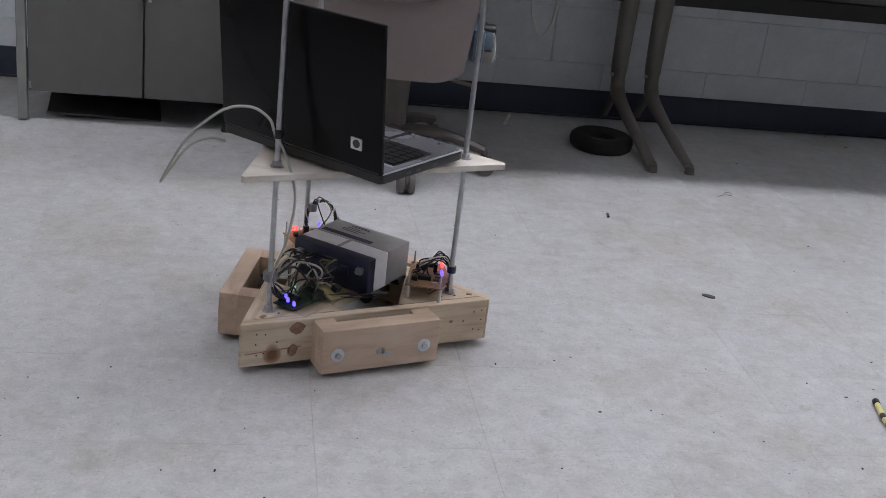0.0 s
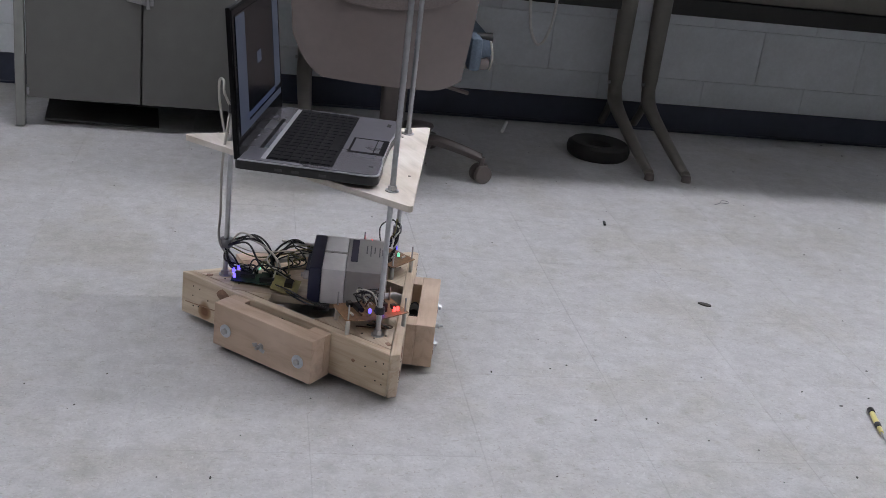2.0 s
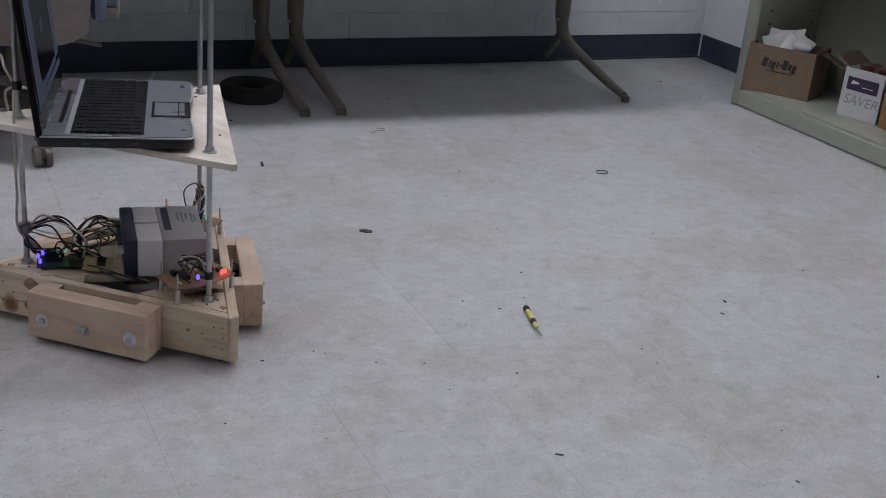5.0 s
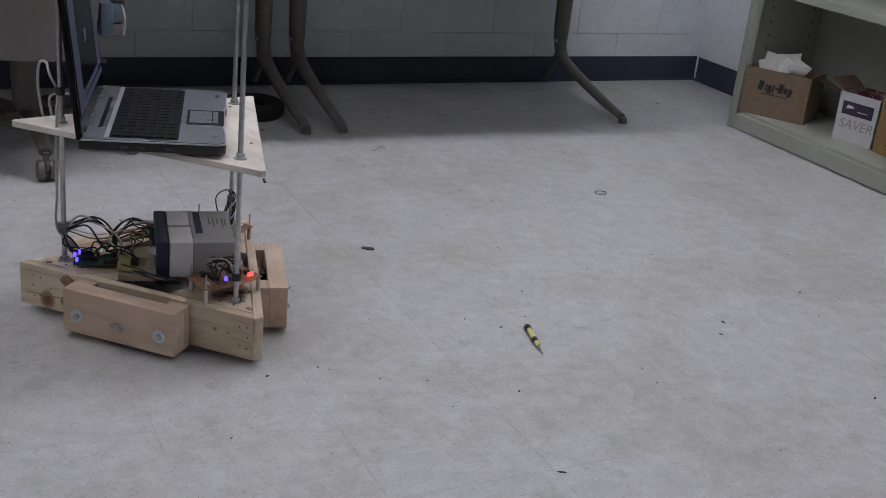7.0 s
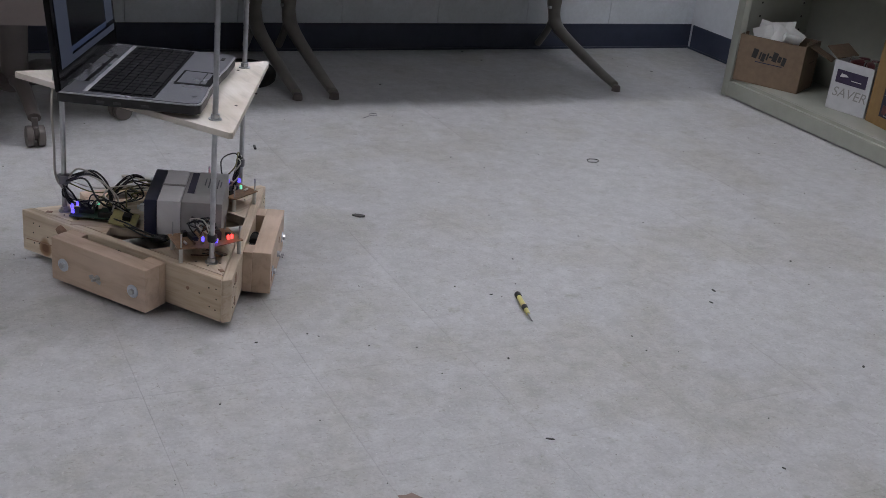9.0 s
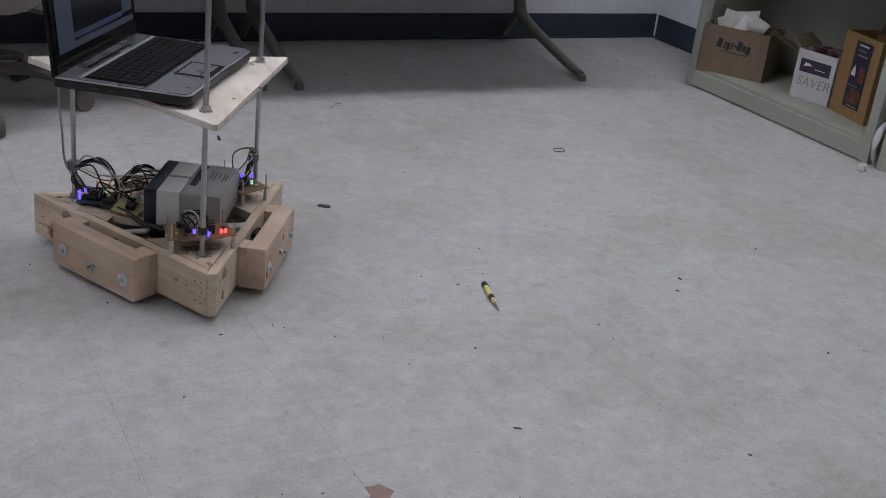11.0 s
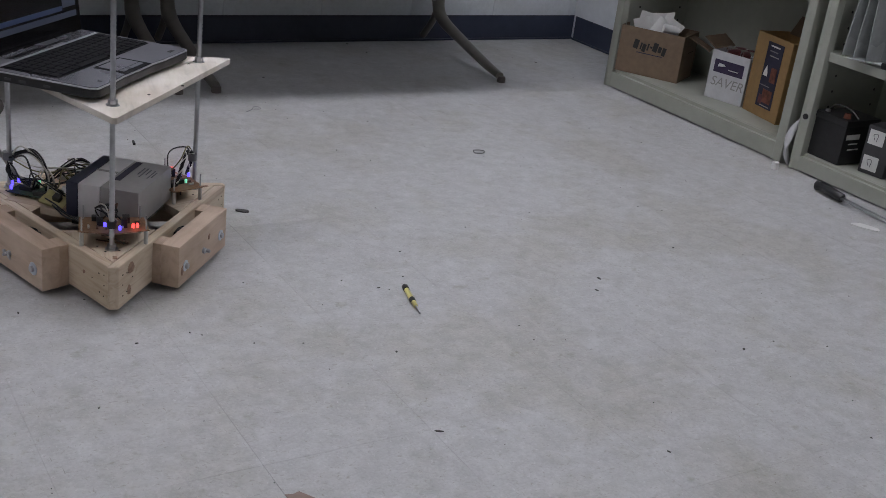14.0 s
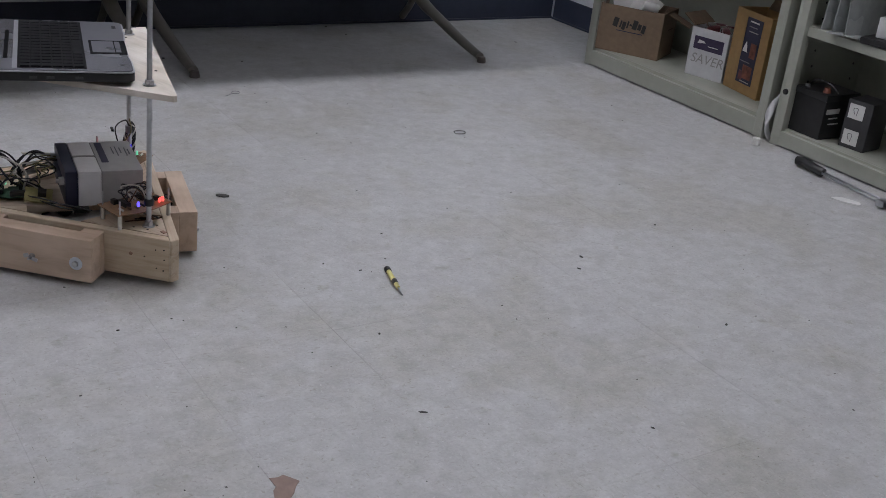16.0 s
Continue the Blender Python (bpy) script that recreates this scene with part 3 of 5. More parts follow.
    part("back_upper", prism(pts, -0.006, 0.006, 0.002), M_CHAIRDK, e, "upper back panel, darkened for shade", pose(-0.078, -0.349, 0.615, 90, 0, 0))
    part("side_pad", box(0.036, 0.12, 0.095, 0.017, (0.18, -0.2, 0.422)), M_BLUEPAD, e, "slate blue side pad", None, True)
    part("knob", cyl((0.19, -0.18, 0.455), (0.236, -0.18, 0.455), 0.015, 0.018, bevel=0.004), M_BLACK, e, "black adjuster knob", None, True)
    part("trim_cord", tube(glide([(0.215, -0.262, 0.465), (0.225, -0.265, 0.42), (0.22, -0.262, 0.385)], 5), 0.003, 6), M_CABLE, e)


swivel_chair()

# ---- steel shelving ----


def shelving(y_hi, shelves, base, name_label):
    W, D, Z = 0.914, 0.345, 1.9
    e = thing("shelving_unit", name_label, "shelf", pose(3.022, y_hi - W, 0), "steel shelving")
    # local: x into the unit, y along its front
    part("side_panel", box(D, 0.014, Z, 0.003, (D / 2, W - 0.007, Z / 2)), M_SHELF, e)
    part("side_panel", box(D, 0.014, Z, 0.003, (D / 2, 0.007, Z / 2)), M_SHELF, e)
    part("back_panel", box(0.004, W - 0.03, Z - 0.02, 0, (D - 0.004, W / 2, Z / 2)), M_SHELF, e)
    for y in (0.022, W - 0.022):
        p = part("front_post", box(0.03, 0.03, Z - 0.004, 0.003, (0.016, y, Z / 2)), M_SHELF, e)
        bm = None
        for k in range(26):
            for xx in (0.1, 0.3):
                yy = 0.0145 if y < 0.1 else W - 0.0145
                bm = cyl((xx, yy - 0.0006, 0.2 + 0.05 * k), (xx, yy + 0.0006, 0.2 + 0.05 * k), 0.004, seg=8, bm=bm)
        tagged(part("slot_holes", bm, M_DARKIN, p, "dark shelf-peg holes"), kind="stuff")
    part("kick_plate", box(0.016, W - 0.064, base - 0.005, 0.002, (0.01, W / 2, base / 2 + 0.0025)), M_SHELF, e)
    for z in shelves:
        b = box(D - 0.03, W - 0.032, 0.012, 0.002, (D / 2 + 0.012, W / 2, z - 0.006))
        b = box(0.016, W - 0.064, 0.03, 0.003, (0.026, W / 2, z - 0.016), b)
        part("shelf", b, M_SHELF, e)
    return e


shelving(3.678, (0.072, 0.54, 1.0, 1.45, 1.88), 0.06, "sage green steel shelving unit holding cardboard boxes")
shelving(2.726, (0.058, 0.385, 0.8, 1.2, 1.6, 1.88), 0.05, "sage green steel shelving unit holding batteries and trays")


def carton(name, label, w, d, h, m, mat, flaps=True, open_top=True):
    """A cardboard box; local y is its front's normal turned away, x along the front."""
    e = thing(name, label, "box", m)
    t = 0.004
    part("front_wall", box(w, t, h, 0.001, (0, -d / 2, h / 2)), mat, e)
    part("back_wall", box(w, t, h, 0.001, (0, d / 2, h / 2)), mat, e)
    for sx in (-1, 1):
        part("side_wall", box(t, d - t, h, 0.001, (sx * (w / 2 - t / 2), 0, h / 2)), mat, e)
    part("bottom", box(w - 2 * t, d - t, t, 0, (0, 0, t / 2)), M_CARDIN, e)
    if not open_top:
        part("lid_panel", box(w, d, t, 0.001, (0, 0, h)), mat, e)
    if flaps:
        part("flap", box(w * 0.96, d * 0.45, t, 0.001, (0, 0, 0)), mat, e, "", pose(0, d / 2 + 0.045, h + 0.05, 55, 0, 0))
        part("flap", box(d * 0.4, d * 0.9, t, 0.001, (0, 0, 0)), mat, e, "", pose(w / 2 + d * 0.13, 0, h + 0.045, 0, -40, 0))
    return e


a = math.degrees(math.atan2(3.43 - 3.62, 3.14 - 3.03))
c1 = carton("cardboard_box", "worn brown cardboard box stuffed with white paper", 0.245, 0.17, 0.172,
            pose(3.085, 3.525, 0.072, 0, 0, a) @ pose(0, 0.085, 0), M_CARD, False)
for x, z, w, h in ((-0.056, 0.112, 0.019, 0.034), (-0.036, 0.108, 0.006, 0.026), (-0.024, 0.103, 0.014, 0.03), (-0.009, 0.109, 0.006, 0.027),
                   (0.003, 0.11, 0.01, 0.007), (0.019, 0.113, 0.018, 0.034), (0.037, 0.108, 0.013, 0.022), (0.053, 0.103, 0.014, 0.03)):
    part("print_mark", box(w, 0.0012, h, 0.0, (0, 0, 0)), M_CHIP, c1, "", pose(x, -0.0875, z, 0, 10, 0))
part("print_bar", box(0.1, 0.0012, 0.003, 0, (0, -0.0875, 0.083)), M_INK, c1)
part("torn_flap", box(0.11, 0.07, 0.004, 0.001), M_CARD, c1, "", pose(0.15, 0.01, 0.15, 0, 24, 6))
part("torn_flap", box(0.06, 0.06, 0.004, 0.001), M_CARDIN, c1, "", pose(0.116, 0.02, 0.13, 0, 80, 0))
paper = thing("paper_stack", "crumpled white paper sheets standing in the cardboard box", "paper", c1.matrix_basis @ pose(-0.006, -0.02, 0.105))
for k, (x, y, z, rx, ry, rz, w, h) in enumerate(((-0.03, 0.0, 0.06, 80, 8, 10, 0.1, 0.11), (0.01, 0.01, 0.065, 70, -14, -8, 0.1, 0.12),
                                                 (0.035, 0.0, 0.06, 75, 22, -20, 0.09, 0.11), (0.02, -0.02, 0.055, 60, 30, 12, 0.08, 0.1), (-0.045, -0.01, 0.05, 84, -20, 20, 0.07, 0.1))):
    b = bmesh.new()
    bmesh.ops.create_grid(b, x_segments=6, y_segments=6, size=0.5)
    bmesh.ops.scale(b, vec=(w, h, 1), verts=b.verts)
    for v in b.verts:
        v.co.z = 0.010 * math.sin(v.co.x * 60 + k) * math.cos(v.co.y * 40 + 2 * k)
    r = bmesh.ops.extrude_face_region(b, geom=b.faces[:])
    bmesh.ops.translate(b, vec=(0, 0, 0.0015), verts=[q for q in r["geom"] if isinstance(q, bmesh.types.BMVert)])
    part("sheet", b, M_PAPER, paper, "", pose(x, y, z, rx, ry, rz), True)
part("paper_roll", cyl((0.03, -0.03, 0.078), (0.08, 0.0, 0.07), 0.016, seg=14), M_PAPER, paper, "", None, True)

a2 = math.degrees(math.atan2(3.12 - 3.267, 3.18 - 3.145))
c2 = carton("white_box", "open white cardboard box with a plum band and handwriting", 0.152, 0.14, 0.17,
            pose(3.163, 3.195, 0.072, 0, 0, a2) @ pose(0, 0.07, 0), M_WHITECARD, False)
part("plum_band", box(0.118, 0.0012, 0.045, 0, (0.0, -0.0726, 0.118)), M_PLUM, c2)
part("band_mark", prism([(-0.045, 0.0), (-0.012, 0.006), (-0.02, 0.012), (-0.012, 0.006), (-0.045, 0.016), (-0.03, 0.007)][:3] + [(-0.04, 0.014)], 0, 0.0008), M_PAPER, c2, "", pose(0, -0.0733, 0.115, 90, 0, 0))
part("band_bar", box(0.04, 0.0008, 0.003, 0, (0.02, -0.0735, 0.112)), M_BADGE, c2)
writing("handwriting", "SAVER", 0.047, M_BATT, c2, pose(0.004, -0.0727, 0.062, 90, 0, 0), 0.2)
part("flap", box(0.06, 0.13, 0.004, 0.001), M_CARD, c2, "", pose(-0.098, 0.0, 0.188, 0, 32, 0))
part("flap", box(0.05, 0.12, 0.004, 0.001), M_WHITECARD, c2, "", pose(0.09, 0.01, 0.19, 0, -38, 0))
goods = thing("wrapped_goods", "crinkled maroon and silver wrapped packets in the white box", "packets", c2.matrix_basis @ pose(0, 0, 0.06))
for k in range(7):
    part("packet", box(0.05, 0.035, 0.09, 0.012), M_MAROON if k % 3 else M_CHROME, goods, "", pose(-0.045 + 0.016 * k, 0.03 * math.sin(k * 2.0), 0.075, 10 * math.sin(k), 14 * math.cos(k * 1.7), 25 * k), True)

a3 = math.degrees(math.atan2(2.92 - 3.11, 3.145 - 3.18))
c3 = carton("product_carton", "tall tan cardboard carton with a dark printed panel", 0.193, 0.12, 0.275,
            pose(3.162, 3.015, 0.072, 0, 0, a3) @ pose(0, 0.06, 0), M_CARDTAN, False)
part("flap", box(0.17, 0.07, 0.004, 0.001), M_CARD, c3, "", pose(0, 0.075, 0.30, 60, 0, 0))
part("printed_panel", box(0.085, 0.0012, 0.22, 0, (0.012, -0.0626, 0.145)), M_INK, c3)
for k, (x, z, w, h, mt) in enumerate(((0.012, 0.243, 0.05, 0.005, M_BATTLABEL), (0.008, 0.226, 0.045, 0.0035, M_GREYTAPE), (0.015, 0.210, 0.05, 0.0035, M_BATT), (0.03, 0.15, 0.03, 0.05, M_RUST),
                                     (0.0, 0.108, 0.05, 0.003, M_GREYTAPE), (0.02, 0.075, 0.05, 0.045, M_RUST), (-0.01, 0.06, 0.02, 0.03, M_MAROON), (0.018, 0.042, 0.05, 0.003, M_BATT))):
    part("print_bar", box(w, 0.0008, h, 0, (x, -0.0636, z)), mt, c3)
part("print_flame", prism([(-0.012, 0), (0.012, 0), (0.01, 0.012), (0.002, 0.036), (-0.008, 0.016)], 0, 0.0008), M_PAPER, c3, "", pose(-0.012, -0.0636, 0.14, 90, 0, 0))

bb = thing("vehicle_battery", "black lead-acid vehicle battery with red terminal on the shelf", "battery", pose(3.125, 2.63, 0.058, 0, 0, 0))
part("case", box(0.15, 0.125, 0.125, 0.006, (0, 0, 0.0625)), M_BLACK, bb, "", None, True)
part("lid", box(0.156, 0.13, 0.022, 0.005, (0, 0, 0.132)), M_BLACK, bb, "", None, True)
part("terminal", cyl((-0.05, -0.035, 0.14), (-0.05, -0.035, 0.158), 0.012, 0.009), M_RUST, bb, "red terminal cap", None, True)
part("terminal", cyl((-0.05, 0.04, 0.14), (-0.05, 0.04, 0.15), 0.008), M_STEEL, bb, "", None, True)
part("handle", tube(glide([(-0.02, 0.055, 0.145), (-0.025, 0.03, 0.165), (-0.02, -0.02, 0.163), (-0.02, -0.055, 0.145)], 6), 0.003, 6), M_BLACK, bb)
for k, (w, z) in enumerate(((0.05, 0.09), (0.035, 0.068), (0.04, 0.05))):
    part("print_bar", box(w * 1.2, 0.0012, 0.016 if k == 0 else 0.004, 0, (-0.035 + 0.006 * k, -0.0632, z)), M_BADGE, bb)
sb = thing("sealed_battery", "dark grey sealed battery with two white labels", "battery", pose(3.14, 2.483, 0.058, 0, 0, 8))
part("case", box(0.1, 0.085, 0.15, 0.004, (0, 0, 0.075)), M_DARKCASE, sb, "", None, True)
for z in (0.035, 0.115):
    lb = part("label", box(0.0012, 0.05, 0.045, 0, (-0.0506, 0.008, z)), M_PAPER, sb, "white paper label")
    part("pen_mark", tube(glide([(-0.0514, 0.012, z - 0.008), (-0.0514, 0.018, z + 0.008), (-0.0514, 0.004, z + 0.01), (-0.0514, 0.006, z - 0.012)], 5), 0.0008, 5), M_INK, lb)
tr = thing("plastic_tray", "pale plastic tray with black edge on the upper shelf", "tray", pose(3.14, 2.4, 0.386, 0, 0, 12))
part("tray", box(0.2, 0.22, 0.02, 0.005, (0, 0, 0.01)), M_BLACK, tr, "", None, True)
part("binder", box(0.16, 0.16, 0.06, 0.004, (0.01, 0, 0.051)), M_WHITECARD, tr, "", None, True)
pf = thing("plastic_folder", "cloudy clear plastic folders leaning together on the upper shelf", "folder", pose(3.1, 2.585, 0.386))
for k, (y, h, lean) in enumerate(((0.03, 0.25, 5), (0.004, 0.24, 2), (-0.022, 0.245, -3))):
    part("sleeve", box(0.2, 0.0025, h, 0.0006), M_SLEEVE, pf, "", pose(0.03, y, h / 2 + 0.001, lean, 0, -8 + 6 * k))
part("loose_sheet", box(0.12, 0.13, 0.0015, 0.0004), M_SLEEVE, pf, "clear sheet hanging over the shelf edge", pose(-0.028, -0.035, 0.004, 0, 3, 24))
pn = thing("plastic_strip", "curved white plastic strip stuck between the shelving units", "strip", pose(3.02, 2.745, 0.0))
part("strip", tube(glide([(0.03, 0.0, 0.0), (0.006, 0.0, 0.03), (-0.006, 0.0, 0.07), (0.006, 0.0, 0.12), (0.04, 0.0, 0.15)], 6), 0.01, 10, taper=lambda t: (0.007, 0.013 - 0.008 * abs(t - 0.5))), M_WHITECARD, pn, "", None, True)
lc = thing("shelf_lock", "round black plug on the shelving post", "plug", pose(3.021, 2.705, 0.175))
part("plug", cyl((-0.004, 0, 0), (0.004, 0, 0), 0.009, bevel=0.002), M_BLACK, lc, "", None, True)

# ---- loose things on the floor ----
sd = thing("screwdriver", "small yellow and black screwdriver lying on the floor", "screwdriver", pose(1.369, 2.278, 0.0072, 0, 0, math.degrees(math.atan2(-0.122, -0.032))))
part("cap", cyl((0, 0, 0), (0.016, 0, 0), 0.007, bevel=0.002), M_BLACK, sd, "black swivel cap", None, True)
part("handle", cyl((0.016, 0, 0), (0.06, 0, 0), 0.0052, 0.0058), M_YELLOW, sd, "", None, True)
part("collar", cyl((0.06, 0, 0), (0.076, 0, 0), 0.0068, 0.0056, bevel=0.002), M_BLACK, sd, "", None, True)
part("ferrule", cyl((0.076, 0, 0), (0.094, 0, 0), 0.0052, 0.0042), M_YELLOW, sd, "", None, True)
part("blade", cyl((0.094, 0, 0), (0.126, 0, 0), 0.0022, 0.0018), M_STEEL, sd, "dark steel blade", None, True)

ht = thing("caulking_tool", "black-handled tool with two long steel rods by the shelving", "tool", pose(2.938, 2.535, 0.016, 0, 0, math.degrees(math.atan2(-0.36, -0.035))))
part("handle", tube(glide([(0, 0, 0.0), (0.03, 0.004, 0.004), (0.075, -0.004, 0.004), (0.11, 0, 0)], 5), 0.014, 10, taper=lambda t: (0.012 + 0.004 * math.sin(3 * t + 0.3), 0.0135)), M_BLACK, ht, "", None, True)
part("lug", cyl((0.09, 0.018, -0.012), (0.09, 0.018, 0.004), 0.012, bevel=0.002), M_STEEL, ht, "", None, True)
for y in (-0.006, 0.007):
    part("rod", cyl((0.1, y, 0.0), (0.35, y * 2.2, 0.0), 0.0034, bevel=0.001), M_STEEL, ht, "", None, True)
part("clamp_plate", box(0.03, 0.04, 0.02, 0.004, (0.35, 0, 0)), M_STEEL, ht, "", None, True)
part("end_knob", ball((0.395, 0.0, 0.008), 0.024), M_BLACK, ht, "", None, True)


def scrap(name, label, x, y, rz, bm, mat):
    return tagged(link(name, bm, mat, pose(x, y, 0.0005, 0, 0, rz), smooth=False), label, "floor litter", "litter on the floor")


scrap("torn_paper", "torn white paper scrap on the floor", 2.84, 2.259, -59, chip(0.09, 0.042, 0.002, 3), M_PAPER)
scrap("bottle_stopper", "small white plastic cap on the floor", 2.958, 2.722, 0, cyl((0, 0, 0), (0, 0, 0.024), 0.013, 0.011, bevel=0.003), M_PAPER)
scrap("floor_chip", "chipped patch of exposed brown tile backing", 0.853, 1.664, 0, prism([(-0.017, 0.027), (-0.004, 0.024), (0.006, 0.027), (0.022, 0.003), (0.012, -0.006), (0.002, -0.021), (-0.008, -0.03), (-0.03, -0.022), (-0.024, -0.004), (-0.016, 0.004)], 0, 0.0012), M_PATCH)
scrap("dark_chip", "flat dark leather scrap on the floor", 1.2, 2.778, -25, chip(0.036, 0.017, 0.003, 4), M_DIRT)
scrap("dark_clip", "small black clip on the floor", 1.097, 3.308, 80, box(0.028, 0.007, 0.006, 0.002, (0, 0, 0.003)), M_BLACK)
scrap("rubber_band", "twisted dark rubber band on the floor", 2.055, 3.054, 10, tube(glide([(-0.02, 0, 0.002), (-0.008, 0.016, 0.002), (0.012, 0.012, 0.002), (0.02, 0.0, 0.002), (0.004, -0.014, 0.002), (-0.022, -0.004, 0.002)], 5), 0.0013, 6), M_DIRT)
scrap("wire_loop", "curled piece of thin wire on the floor", 1.543, 3.553, 25, tube(glide([(-0.035, -0.004, 0.002), (-0.005, 0.002, 0.002), (0.02, 0.018, 0.002), (0.034, 0.006, 0.002), (0.02, -0.008, 0.002), (0.0, 0.0, 0.003)], 5), 0.0009, 6), M_GREYTAPE)
scrap("chalk_stick", "white chalk stick on the floor near the wall", 0.99, 4.245, 72, cyl((-0.065, 0, 0.006), (0.065, 0, 0.006), 0.006), M_PAPER)
scrap("loose_screw", "bent dark wood screw on the floor", 0.137, 2.881, -30, cyl((-0.024, 0, 0.003), (0.02, 0, 0.003), 0.003, 0.0015, seg=8), M_DIRT)
scrap("loose_nut", "dark metal offcut on the floor", 0.1, 2.866, 10, chip(0.03, 0.014, 0.006, 9), M_DIRT)
for k, (x, y, w, d) in enumerate(((0.771, 2.216, 0.010, 0.006), (1.257, 2.355, 0.009, 0.006), (1.217, 2.036, 0.009, 0.007), (1.793, 2.147, 0.016, 0.009), (1.151, 1.763, 0.024, 0.008),
                                  (2.154, 2.297, 0.011, 0.008), (1.923, 1.815, 0.014, 0.009), (0.064, 1.999, 0.011, 0.006), (1.498, 1.568, 0.014, 0.006), (1.72, 3.9, 0.012, 0.01), (1.318, 2.3, 0.012, 0.006),
                                  (2.27, 4.2, 0.016, 0.012), (1.84, 2.2, 0.02, 0.012), (2.93, 4.0, 0.02, 0.012), (1.458, 2.46, 0.008, 0.006), (2.25, 4.33, 0.016, 0.012), (1.632, 3.152, 0.01, 0.006), (0.602, 2.397, 0.012, 0.006))):
    scrap("grit_speck", "small dark speck of grit on the floor", x, y, 37 * k, chip(w * 0.7, d * 0.6, 0.0012, 20 + k), M_DIRT)
# fine crumbs scattered over the tiles
bm = bmesh.new()
rnd = random.Random(5)
for k in range(170):
    x, y = rnd.uniform(-0.6, 2.95), rnd.uniform(1.3, 4.2)
    s, a = rnd.uniform(0.001, 0.0032), rnd.uniform(0, 6.3)
    vs = [bm.verts.new((x + s * math.cos(a + q) * (1 if q % 2 else 0.5), y + s * math.sin(a + q) * (1 if q % 2 else 0.5), 0.0012)) for q in (0, 1.6, 3.1, 4.7)]
    top = bm.verts.new((x, y, 0.0028))
    for q in range(4):
        bm.faces.new((vs[q], vs[(q + 1) % 4], top))
tagged(link("floor_crumbs", bm, M_DIRT), "fine dark crumbs scattered over the floor", "grit", kind="stuff")

# ---- the wheeled robot ----
ROD = [(-0.009 + 0.2225 * math.cos(radians(a)), 0.2225 * math.sin(radians(a))) for a in (0, 120, 240)]


def wire_bundle(parent, ends, count, seed, name="wire", spread=0.02, r=0.0016):
    rnd = random.Random(seed)
    for k in range(count):
        pts = []
        for i, q in enumerate(ends):
            s = spread * (0.35 if i in (0, len(ends) - 1) else 1.0)
            pts.append((q[0] + rnd.uniform(-s, s), q[1] + rnd.uniform(-s, s), max(0.109, q[2] + rnd.uniform(-s, s) * 0.9)))
        part(name, tube(glide(pts, 6), r, 5), M_WIRES[rnd.choice((0, 0, 0, 1, 3, 0, 0, 2))], parent)


def led(parent, x, y, z, mat):
    bm = cyl((x, y, z - 0.006), (x, y, z), 0.0029, seg=10)
    bm = ball((x, y, z), 0.0031, bm, seg=10)
    part("led", bm, mat, parent, "", None, True)


